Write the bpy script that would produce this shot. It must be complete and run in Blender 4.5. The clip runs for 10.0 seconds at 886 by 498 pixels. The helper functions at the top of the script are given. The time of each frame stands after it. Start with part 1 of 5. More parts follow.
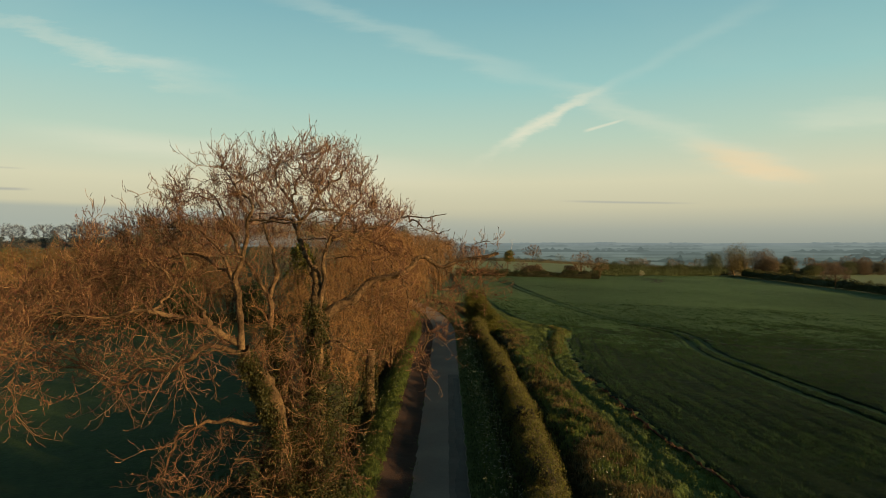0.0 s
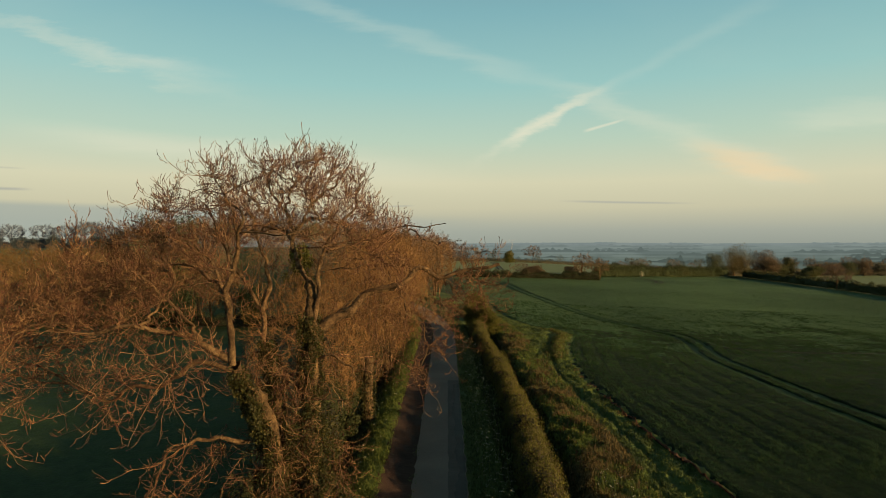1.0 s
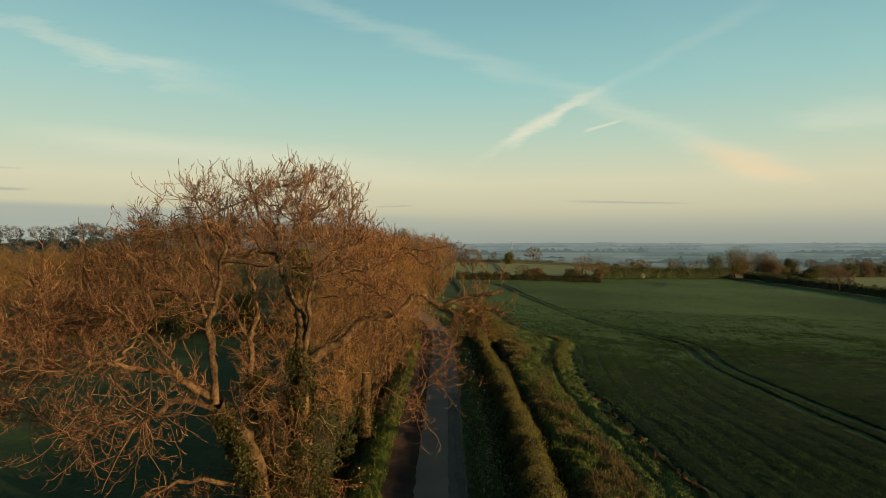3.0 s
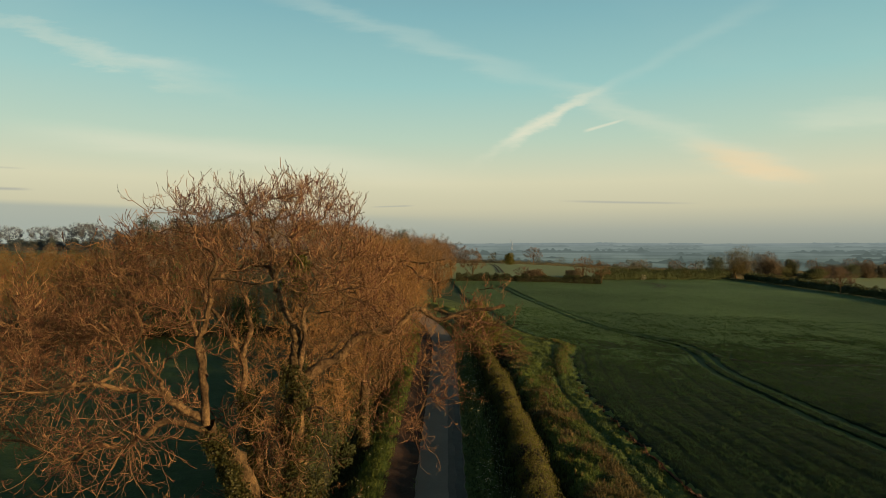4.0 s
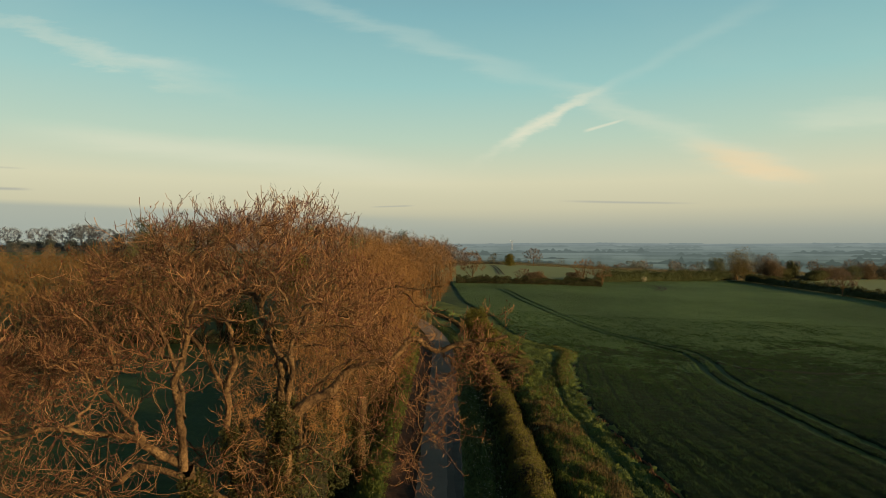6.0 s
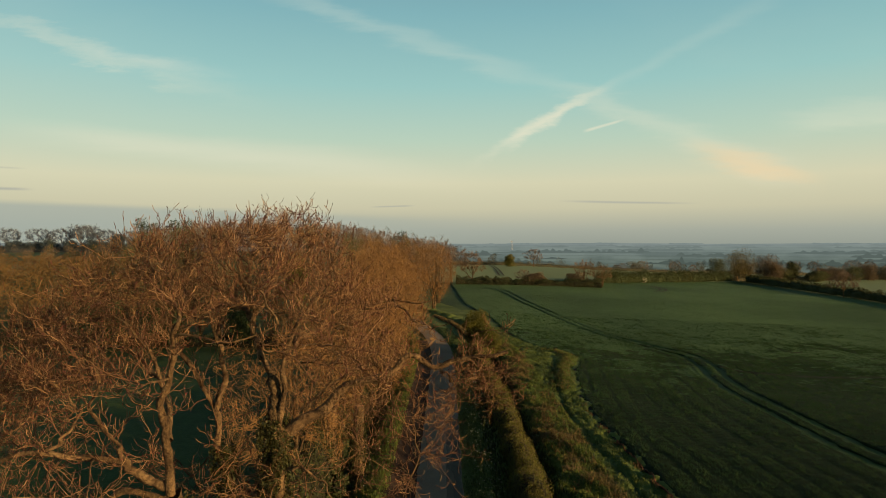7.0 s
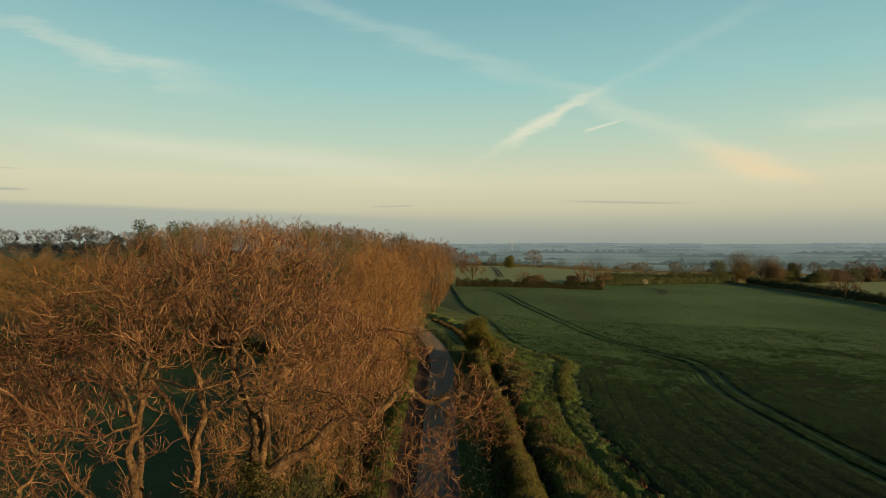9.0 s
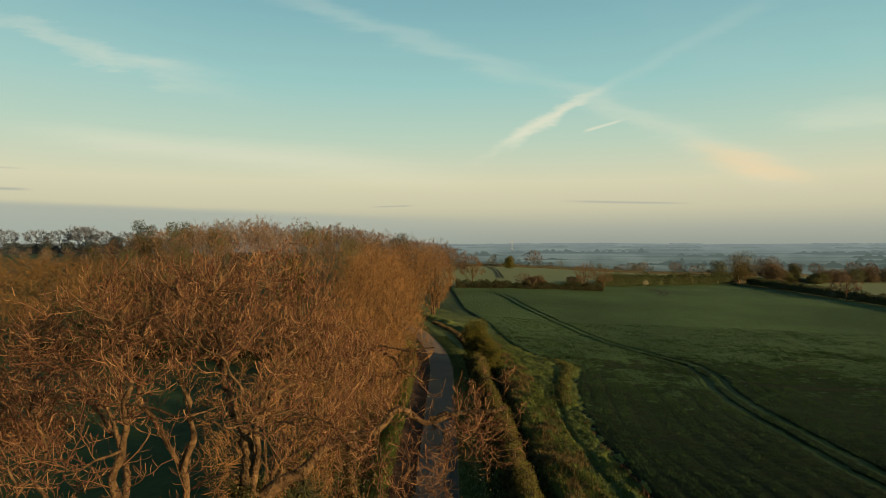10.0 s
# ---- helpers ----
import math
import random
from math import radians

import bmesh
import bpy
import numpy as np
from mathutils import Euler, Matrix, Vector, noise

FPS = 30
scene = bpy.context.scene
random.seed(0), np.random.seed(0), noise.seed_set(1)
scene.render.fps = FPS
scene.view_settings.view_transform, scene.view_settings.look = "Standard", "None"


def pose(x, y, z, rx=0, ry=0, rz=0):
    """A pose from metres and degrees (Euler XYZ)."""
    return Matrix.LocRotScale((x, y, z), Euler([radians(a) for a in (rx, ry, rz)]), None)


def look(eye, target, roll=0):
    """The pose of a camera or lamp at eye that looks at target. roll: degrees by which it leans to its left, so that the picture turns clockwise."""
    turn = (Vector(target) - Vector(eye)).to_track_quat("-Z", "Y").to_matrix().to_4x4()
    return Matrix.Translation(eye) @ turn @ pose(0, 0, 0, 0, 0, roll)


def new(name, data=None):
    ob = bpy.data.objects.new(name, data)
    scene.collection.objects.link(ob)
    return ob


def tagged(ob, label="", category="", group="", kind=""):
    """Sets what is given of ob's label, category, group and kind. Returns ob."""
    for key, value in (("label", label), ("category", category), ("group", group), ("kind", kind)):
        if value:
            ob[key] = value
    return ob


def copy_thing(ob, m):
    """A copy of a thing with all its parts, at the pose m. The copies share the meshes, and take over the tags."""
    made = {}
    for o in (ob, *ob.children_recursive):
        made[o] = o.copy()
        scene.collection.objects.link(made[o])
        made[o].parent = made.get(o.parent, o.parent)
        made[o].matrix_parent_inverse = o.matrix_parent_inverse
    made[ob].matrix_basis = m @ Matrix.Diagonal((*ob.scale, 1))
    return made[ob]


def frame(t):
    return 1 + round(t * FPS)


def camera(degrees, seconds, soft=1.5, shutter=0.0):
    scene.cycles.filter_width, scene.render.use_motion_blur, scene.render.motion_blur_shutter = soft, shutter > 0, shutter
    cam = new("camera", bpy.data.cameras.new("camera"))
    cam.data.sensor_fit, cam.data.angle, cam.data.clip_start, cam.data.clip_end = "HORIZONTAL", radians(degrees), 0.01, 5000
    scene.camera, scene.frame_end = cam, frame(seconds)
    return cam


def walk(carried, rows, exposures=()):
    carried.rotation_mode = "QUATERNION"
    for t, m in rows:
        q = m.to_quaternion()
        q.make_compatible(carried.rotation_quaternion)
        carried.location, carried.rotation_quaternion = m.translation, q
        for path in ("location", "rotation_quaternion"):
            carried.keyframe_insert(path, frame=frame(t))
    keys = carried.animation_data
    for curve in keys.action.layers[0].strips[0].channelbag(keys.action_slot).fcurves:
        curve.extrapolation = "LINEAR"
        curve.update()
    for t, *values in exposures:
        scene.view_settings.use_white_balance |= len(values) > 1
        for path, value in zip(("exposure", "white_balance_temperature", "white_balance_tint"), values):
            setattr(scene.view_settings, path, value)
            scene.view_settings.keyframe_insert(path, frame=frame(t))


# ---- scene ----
cam = camera(70.0, 10.0, soft=0.5)
# seconds and the place of the eye: a steady climb along the lane, looking level
PATH = [
    (0.0, 0.000, 0.000, 12.500),
    (1.0, 0.039, 0.792, 12.883),
    (2.0, 0.050, 1.555, 13.301),
    (3.0, 0.051, 2.296, 13.730),
    (4.0, 0.057, 3.019, 14.155),
    (5.0, 0.078, 3.725, 14.566),
    (6.0, 0.118, 4.417, 14.957),
    (7.0, 0.175, 5.092, 15.332),
    (8.0, 0.245, 5.748, 15.698),
    (9.0, 0.315, 6.380, 16.069),
    (10.0, 0.369, 6.982, 16.464),
]
walk(cam, [(t, pose(x, y, z, 89.5, 0, 0)) for t, x, y, z in PATH])

# ---------------------------------------------------------------- light
SUN = Vector((0.85, -0.53, 0.15)).normalized()      # towards the low sun, behind and to the right
sun_data = bpy.data.lights.new("sun", "SUN")
sun_data.energy, sun_data.angle, sun_data.color = 5.0, radians(0.6), (1.0, 0.61, 0.26)
sun = new("sun", sun_data)
sun.matrix_world = look(SUN * 200, (0, 0, 0))
scene.view_settings.exposure = 1.0


def sky_world():
    w = bpy.data.worlds.new("sky")
    w.use_nodes = True
    scene.world = w
    nt = w.node_tree
    nt.nodes.clear()
    N, L = nt.nodes.new, nt.links.new

    def val(op, a, b=None, c=None, clamp=False):
        n = N("ShaderNodeMath")
        n.operation, n.use_clamp = op, clamp
        for i, v in enumerate((a, b, c)):
            if v is None:
                continue
            if isinstance(v, (int, float)):
                n.inputs[i].default_value = v
            else:
                L(v, n.inputs[i])
        return n.outputs[0]

    def mix(fac, a, b):
        n = N("ShaderNodeMix")
        n.data_type, n.clamp_factor = "RGBA", True
        for k, v in ((0, fac), (6, a), (7, b)):
            if isinstance(v, (int, float)):
                n.inputs[k].default_value = v
            elif isinstance(v, tuple):
                n.inputs[k].default_value = (*v, 1)
            else:
                L(v, n.inputs[k])
        return n.outputs[2]

    def ease(x, lo, hi):
        n = N("ShaderNodeMapRange")
        n.interpolation_type = "SMOOTHSTEP"
        L(x, n.inputs[0])
        n.inputs[1].default_value, n.inputs[2].default_value = lo, hi
        return n.outputs[0]

    tc = N("ShaderNodeTexCoord")
    sep = N("ShaderNodeSeparateXYZ")
    L(tc.outputs["Generated"], sep.inputs[0])
    dx, dy, dz = sep.outputs
    front = ease(dy, 0.15, 0.4)
    safe = val("MAXIMUM", dy, 0.15)
    u, v = val("DIVIDE", dx, safe), val("DIVIDE", dz, safe)
    comb = N("ShaderNodeCombineXYZ")
    L(u, comb.inputs[0])
    L(v, comb.inputs[1])

    def turb(scale, stretch, turn, detail=5.0):
        """Streaky cloud texture, drawn out along a direction of the sky."""
        m = N("ShaderNodeMapping")
        m.inputs["Rotation"].default_value = (0, 0, -turn)
        m.inputs["Scale"].default_value = (scale / stretch, scale, 1)
        L(comb.outputs[0], m.inputs[0])
        n = N("ShaderNodeTexNoise")
        n.inputs["Scale"].default_value, n.inputs["Detail"].default_value = 1.0, detail
        n.inputs["Roughness"].default_value = 0.6
        L(m.outputs[0], n.inputs["Vector"])
        return n.outputs[0]

    nishita = N("ShaderNodeTexSky")
    nishita.sky_type, nishita.sun_disc = "NISHITA", False
    nishita.sun_elevation, nishita.sun_rotation = radians(9), math.atan2(SUN.x, SUN.y)
    nishita.dust_density, nishita.air_density = 2.0, 1.0
    scaled = N("ShaderNodeVectorMath")
    scaled.operation = "SCALE"
    L(nishita.outputs[0], scaled.inputs[0])
    scaled.inputs["Scale"].default_value = 0.09

    ramp = N("ShaderNodeValToRGB")
    stops = SKY_RAMP
    while len(ramp.color_ramp.elements) < len(stops):
        ramp.color_ramp.elements.new(0.5)
    for e, (p, c) in zip(ramp.color_ramp.elements, stops):
        e.position, e.color = p, (*c, 1)
    L(dz, ramp.inputs[0])
    col = mix(0.9, scaled.outputs[0], ramp.outputs[0])

    # broad high veil
    veil = ease(turb(2.2, 3.0, -0.35), 0.45, 0.75)
    col = mix(val("MULTIPLY", veil, 0.12), col, (0.62, 0.66, 0.55))

    def streak(x0, y0, x1, y1, w0, w1, amount, colour, rag=0.5, fade0=0.15, fade1=0.25, scale=30.0, stretch=5.0):
        """A cloud streak from one place of the sky to another, given by slope across and up."""
        nonlocal col
        ln = math.hypot(x1 - x0, y1 - y0)
        tx, ty = (x1 - x0) / ln, (y1 - y0) / ln
        a = val("DIVIDE", val("ADD", val("MULTIPLY", val("SUBTRACT", u, x0), tx), val("MULTIPLY", val("SUBTRACT", v, y0), ty)), ln)
        b = val("ADD", val("MULTIPLY", val("SUBTRACT", u, x0), -ty), val("MULTIPLY", val("SUBTRACT", v, y0), tx))
        t = turb(scale, stretch, math.atan2(ty, tx))
        b = val("ADD", b, val("MULTIPLY", val("SUBTRACT", t, 0.5), rag * (w0 + w1)))
        w = val("MULTIPLY_ADD", a, w1 - w0, w0)
        body = ease(val("DIVIDE", val("ABSOLUTE", b), val("MAXIMUM", w, 0.0005)), 1.0, 0.0)
        m = val("MULTIPLY", val("MULTIPLY", ease(a, 0.0, fade0), ease(a, 1.0, 1.0 - fade1)), body)
        m = val("MULTIPLY", m, val("MULTIPLY_ADD", t, 0.9, 0.5))
        m = val("MULTIPLY", val("MULTIPLY", m, front), amount)
        col = mix(m, col, colour)

    cream, pale, peach, slate = (0.86, 0.80, 0.60), (0.62, 0.70, 0.60), (0.95, 0.66, 0.36), (0.33, 0.35, 0.34)
    streak(0.02, 0.110, 0.245, 0.245, 0.012, 0.010, 0.30, cream, 1.6, 0.5, 0.25, 60.0, 3.0)
    streak(0.085, 0.150, 0.29, 0.268, 0.018, 0.006, 0.52, cream, 1.5, 0.2, 0.6, 50.0, 3.0)
    streak(0.20, 0.215, 0.62, 0.44, 0.010, 0.024, 0.13, pale, 0.8, 0.2, 0.5)
    streak(0.218, 0.176, 0.292, 0.197, 0.004, 0.003, 0.5, cream, 0.3, 0.2, 0.3)
    streak(-0.30, 0.40, 0.22, 0.235, 0.018, 0.032, 0.26, pale, 1.3, 0.2, 0.3)
    streak(0.12, 0.27, 0.62, 0.08, 0.022, 0.050, 0.22, cream, 1.0, 0.25, 0.3)
    streak(0.36, 0.165, 0.62, 0.085, 0.030, 0.026, 0.42, peach, 1.2, 0.4, 0.4)
    streak(-0.82, 0.388, -0.25, 0.21, 0.016, 0.028, 0.24, cream, 2.2, 0.35, 0.5, 32.0, 4.5)
    streak(-0.60, 0.315, -0.30, 0.26, 0.012, 0.020, 0.30, pale, 1.2, 0.3, 0.5, 24.0, 4.0)
    streak(-0.75, 0.19, 0.12, 0.09, 0.030, 0.040, 0.30, cream, 0.8, 0.3, 0.4, 14.0, 7.0)
    streak(0.50, 0.19, 0.85, 0.215, 0.020, 0.050, 0.22, cream, 1.0, 0.3, 0.3)
    streak(0.17, 0.067, 0.42, 0.063, 0.0032, 0.0025, 0.5, slate, 0.8, 0.3, 0.4, 40.0, 9.0)
    streak(-0.12, 0.057, -0.04, 0.060, 0.002, 0.002, 0.5, slate, 0.6, 0.3, 0.3, 40.0, 9.0)
    streak(-0.74, 0.088, -0.64, 0.085, 0.005, 0.003, 0.6, slate, 0.6, 0.3, 0.4, 40.0, 9.0)
    streak(-0.74, 0.122, -0.65, 0.118, 0.003, 0.002, 0.3, slate, 0.6, 0.3, 0.4, 40.0, 9.0)
    # low grey bank over the western horizon, thinning out to the right
    edge = val("MULTIPLY_ADD", val("ADD", u, 0.7), -0.034, 0.066)
    edge = val("ADD", edge, val("MULTIPLY", val("SUBTRACT", turb(9.0, 8.0, 0.0), 0.5), 0.022))
    bank = ease(val("SUBTRACT", edge, v), -0.005, 0.009)
    bank = val("MULTIPLY", val("MULTIPLY", bank, ease(u, 0.25, -0.35)), front)
    col = mix(val("MULTIPLY", bank, 0.75), col, (0.372, 0.418, 0.366))

    bg, out = N("ShaderNodeBackground"), N("ShaderNodeOutputWorld")
    L(col, bg.inputs[0])
    bg.inputs[1].default_value = 0.5
    L(bg.outputs[0], out.inputs[0])


SKY_RAMP = (
    (0.000, (0.335, 0.368, 0.315)),
    (0.020, (0.405, 0.432, 0.358)),
    (0.055, (0.625, 0.595, 0.415)),
    (0.095, (0.715, 0.685, 0.47)),
    (0.160, (0.52, 0.67, 0.53)),
    (0.240, (0.345, 0.605, 0.57)),
    (0.340, (0.235, 0.475, 0.51)),
    (0.450, (0.16, 0.32, 0.38)),
    (0.600, (0.05, 0.085, 0.10)),
    (1.000, (0.025, 0.042, 0.05)),
)
sky_world()


# ---------------------------------------------------------------- materials
def material(name, colours, scale=1.0, rough=0.9, bump=0.0, bump_scale=30.0, island=0.0, thing=0.0, translucent=0.0, spec=0.2, coarse=0.0, detail=6.0, sheen=0.0, relief=0.05):
    """A matt surface whose colour wanders between several tones at two scales, and from piece to piece."""
    m = bpy.data.materials.new(name)
    m.use_nodes = True
    nt = m.node_tree
    N, L = nt.nodes.new, nt.links.new
    b = nt.nodes["Principled BSDF"]
    b.inputs["Roughness"].default_value = rough
    b.inputs["Specular IOR Level"].default_value = spec
    b.inputs["Sheen Weight"].default_value, b.inputs["Sheen Roughness"].default_value = sheen, 0.28
    b.inputs["Sheen Tint"].default_value = (0.58, 0.85, 0.42, 1)
    tc = N("ShaderNodeTexCoord")
    no = N("ShaderNodeTexNoise")
    no.inputs["Scale"].default_value, no.inputs["Detail"].default_value = scale, detail
    no.inputs["Roughness"].default_value = 0.65
    L(tc.outputs["Object"], no.inputs["Vector"])
    fac = no.outputs[0]

    def blend(a, bb, k):
        n = N("ShaderNodeMix")
        n.data_type = "FLOAT"
        n.inputs[0].default_value = k
        L(a, n.inputs[2])
        L(bb, n.inputs[3])
        return n.outputs[0]

    stretch = N("ShaderNodeMapRange")
    L(fac, stretch.inputs[0])
    stretch.inputs[1].default_value, stretch.inputs[2].default_value = 0.3, 0.7
    fac = stretch.outputs[0]
    if coarse:
        n2 = N("ShaderNodeTexNoise")
        n2.inputs["Scale"].default_value, n2.inputs["Detail"].default_value = coarse, 3.0
        L(tc.outputs["Object"], n2.inputs["Vector"])
        s2 = N("ShaderNodeMapRange")
        L(n2.outputs[0], s2.inputs[0])
        s2.inputs[1].default_value, s2.inputs[2].default_value = 0.35, 0.65
        fac = blend(fac, s2.outputs[0], 0.5)
    if island:
        g = N("ShaderNodeNewGeometry")
        fac = blend(fac, g.outputs["Random Per Island"], island)
    if thing:
        o = N("ShaderNodeObjectInfo")
        fac = blend(fac, o.outputs["Random"], thing)
    ramp = N("ShaderNodeValToRGB")
    while len(ramp.color_ramp.elements) < len(colours):
        ramp.color_ramp.elements.new(0.5)
    for i, (e, c) in enumerate(zip(ramp.color_ramp.elements, colours)):
        e.position, e.color = i / (len(colours) - 1), (*c, 1)
    L(fac, ramp.inputs[0])
    L(ramp.outputs[0], b.inputs["Base Color"])
    if bump:
        n3 = N("ShaderNodeTexNoise")
        n3.inputs["Scale"].default_value, n3.inputs["Detail"].default_value = bump_scale, 4.0
        L(tc.outputs["Object"], n3.inputs["Vector"])
        bu = N("ShaderNodeBump")
        bu.inputs["Strength"].default_value, bu.inputs["Distance"].default_value = bump, relief
        L(n3.outputs[0], bu.inputs["Height"])
        L(bu.outputs[0], b.inputs["Normal"])
    if translucent:
        t = N("ShaderNodeBsdfTranslucent")
        L(ramp.outputs[0], t.inputs[0])
        mx = N("ShaderNodeMixShader")
        mx.inputs[0].default_value = translucent
        L(b.outputs[0], mx.inputs[1])
        L(t.outputs[0], mx.inputs[2])
        L(mx.outputs[0], nt.nodes["Material Output"].inputs[0])
    return m


BARK = material("bark", ((0.014, 0.010, 0.006), (0.066, 0.046, 0.024), (0.165, 0.115, 0.058)), 9.0, bump=1.0, bump_scale=14.0, coarse=2.5, detail=9.0, relief=0.12)
TWIG = material("twig_bark", ((0.022, 0.012, 0.008), (0.072, 0.036, 0.024), (0.098, 0.057, 0.030), (0.145, 0.091, 0.047), (0.225, 0.150, 0.084)), 0.8, island=0.85)
TWIG_WOOD = material("young_wood_bark", ((0.050, 0.028, 0.011), (0.135, 0.079, 0.032), (0.22, 0.136, 0.056)), 0.25, island=0.45, thing=0.35)
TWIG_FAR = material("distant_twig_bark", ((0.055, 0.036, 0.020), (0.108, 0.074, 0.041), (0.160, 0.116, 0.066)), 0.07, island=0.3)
TWIG_GOLD = material("golden_twig_bark", ((0.034, 0.022, 0.009), (0.076, 0.051, 0.020), (0.120, 0.083, 0.034)), 0.10, island=0.35, thing=0.3)
TWIG_GREY = material("grey_twig_bark", ((0.052, 0.041, 0.032), (0.098, 0.079, 0.063), (0.145, 0.118, 0.096)), 0.07, island=0.3)
LIMB_BARK = material("limb_bark", ((0.016, 0.010, 0.006), (0.070, 0.047, 0.025), (0.170, 0.118, 0.062)), 8.0, bump=1.0, bump_scale=14.0, coarse=2.0, detail=9.0, relief=0.10)
INNER_SHADE = material("painted_inner_shade", ((0.006, 0.008, 0.004), (0.013, 0.014, 0.007), (0.022, 0.021, 0.010)), 3.0, bump=1.0, bump_scale=6.0, relief=0.2)
BUD = material("bud", ((0.05, 0.02, 0.02), (0.10, 0.035, 0.025)), 2.0, island=0.5)
IVY = material("ivy_leaf", ((0.007, 0.013, 0.004), (0.022, 0.026, 0.007), (0.06, 0.055, 0.014)), 1.0, 0.6, island=0.7, translucent=0.15, spec=0.2)
LEAF_HEDGE = material("hedge_leaf", ((0.035, 0.044, 0.010), (0.075, 0.080, 0.016), (0.135, 0.125, 0.028)), 0.5, 0.7, island=0.5, translucent=0.25)
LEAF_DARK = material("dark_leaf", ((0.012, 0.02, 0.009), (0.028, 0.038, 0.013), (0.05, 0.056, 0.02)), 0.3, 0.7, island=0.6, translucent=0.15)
# leaves of the far rise, blued so that haze is part of their colour
LEAF_HAZE = material("hazed_leaf", ((0.026, 0.040, 0.048), (0.042, 0.058, 0.066), (0.060, 0.078, 0.084)), 0.3, 0.8, island=0.5, translucent=0.15)
LEAF_GOLD = material("golden_spring_leaf", ((0.050, 0.046, 0.016), (0.088, 0.078, 0.026), (0.128, 0.108, 0.038)), 0.05, 0.8, island=0.5, translucent=0.25)
# twigs of the far rise, blue-grey to put haze into the bark
TWIG_HAZE = material("hazed_twig_bark", ((0.042, 0.050, 0.062), (0.062, 0.072, 0.086), (0.090, 0.098, 0.112)), 0.07, island=0.3)
LEAF_RUST = material("rusty_leaf", ((0.062, 0.050, 0.034), (0.090, 0.072, 0.046), (0.120, 0.096, 0.060)), 0.3, 0.8, island=0.5, translucent=0.25)
LEAF_OLIVE = material("young_leaf", ((0.042, 0.052, 0.024), (0.066, 0.078, 0.034), (0.094, 0.104, 0.046)), 0.05, 0.8, island=0.5, translucent=0.25)
LEAF_BUSH = material("hedge_bush_leaf", ((0.015, 0.027, 0.011), (0.028, 0.045, 0.018), (0.044, 0.062, 0.026)), 0.25, 0.8, island=0.4, translucent=0.2)
# far foliage, paled and greyed to paint distance haze into it
LEAF_FAR = material("hazed_hedgerow_leaf", ((0.042, 0.046, 0.032), (0.068, 0.072, 0.050), (0.095, 0.096, 0.068)), 0.05, 0.8, island=0.3, translucent=0.3)
BLOSSOM = material("white_blossom", ((0.35, 0.35, 0.27), (0.6, 0.6, 0.5)), 2.0, island=0.5)
GRASS = material("verge_grass", ((0.030, 0.054, 0.013), (0.074, 0.110, 0.024), (0.140, 0.165, 0.040)), 0.8, 0.8, island=0.6, translucent=0.25)
LUSH = material("lush_grass", ((0.018, 0.034, 0.011), (0.040, 0.066, 0.021), (0.075, 0.108, 0.038)), 0.8, 0.7, island=0.6, translucent=0.25)
STRAW = material("dead_grass", ((0.048, 0.042, 0.017), (0.098, 0.080, 0.033), (0.160, 0.126, 0.055)), 0.8, 0.85, island=0.6, translucent=0.2)
RUSSET = material("russet_dock", ((0.05, 0.034, 0.018), (0.11, 0.070, 0.036)), 0.8, 0.85, island=0.6, translucent=0.2)
CROP = material("young_crop_leaf", ((0.006, 0.021, 0.008), (0.018, 0.046, 0.017), (0.042, 0.088, 0.035)), 0.12, 0.7, island=0.4, translucent=0.3, spec=0.15)
# sheet under the crop, with the shade between the blades put into its colour
CROP_SHEET = material("crop_gap_shade", ((0.002, 0.006, 0.002), (0.004, 0.011, 0.0035), (0.008, 0.019, 0.006)), 9.0, 0.8, bump=1.0, bump_scale=9.0, coarse=0.03, detail=8.0, spec=0.05, sheen=0.010)
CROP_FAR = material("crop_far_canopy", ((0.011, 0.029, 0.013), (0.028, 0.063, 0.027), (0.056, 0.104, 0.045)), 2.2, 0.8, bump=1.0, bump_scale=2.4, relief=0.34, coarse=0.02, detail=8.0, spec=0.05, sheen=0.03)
PASTURE = material("pasture", ((0.007, 0.021, 0.005), (0.017, 0.044, 0.010), (0.035, 0.068, 0.015)), 1.4, 0.9, bump=0.8, bump_scale=5.0, coarse=0.05, detail=8.0)
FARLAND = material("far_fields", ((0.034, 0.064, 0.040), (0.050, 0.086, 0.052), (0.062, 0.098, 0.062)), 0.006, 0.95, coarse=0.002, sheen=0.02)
SOIL = material("bare_soil", ((0.012, 0.007, 0.005), (0.026, 0.015, 0.011), (0.046, 0.028, 0.020)), 1.5, 0.95, bump=0.8, bump_scale=9.0, coarse=0.2)
TURNED = material("turned_soil", ((0.034, 0.017, 0.010), (0.072, 0.038, 0.022), (0.115, 0.064, 0.037)), 3.0, 0.95, bump=1.0, bump_scale=12.0, coarse=0.6)
# soil darkened to near black to carry the shadow inside the ruts
RUT = material("rut_shade_soil", ((0.003, 0.003, 0.002), (0.008, 0.007, 0.004)), 1.0, 0.95, bump=0.6, bump_scale=8.0)
TARMAC = material("worn_tarmac", ((0.115, 0.098, 0.084), (0.146, 0.124, 0.105), (0.185, 0.156, 0.130)), 9.0, 0.85, bump=0.012, bump_scale=60.0, coarse=0.25)
PATCH = material("dark_tarmac", ((0.045, 0.041, 0.038), (0.065, 0.059, 0.053), (0.09, 0.080, 0.070)), 3.0, 0.8, bump=0.012, bump_scale=60.0, coarse=0.3)
TAR = material("black_tar", ((0.014, 0.014, 0.014), (0.024, 0.023, 0.022), (0.040, 0.038, 0.035)), 2.0, 0.7, bump=0.012, bump_scale=60.0, coarse=0.5)
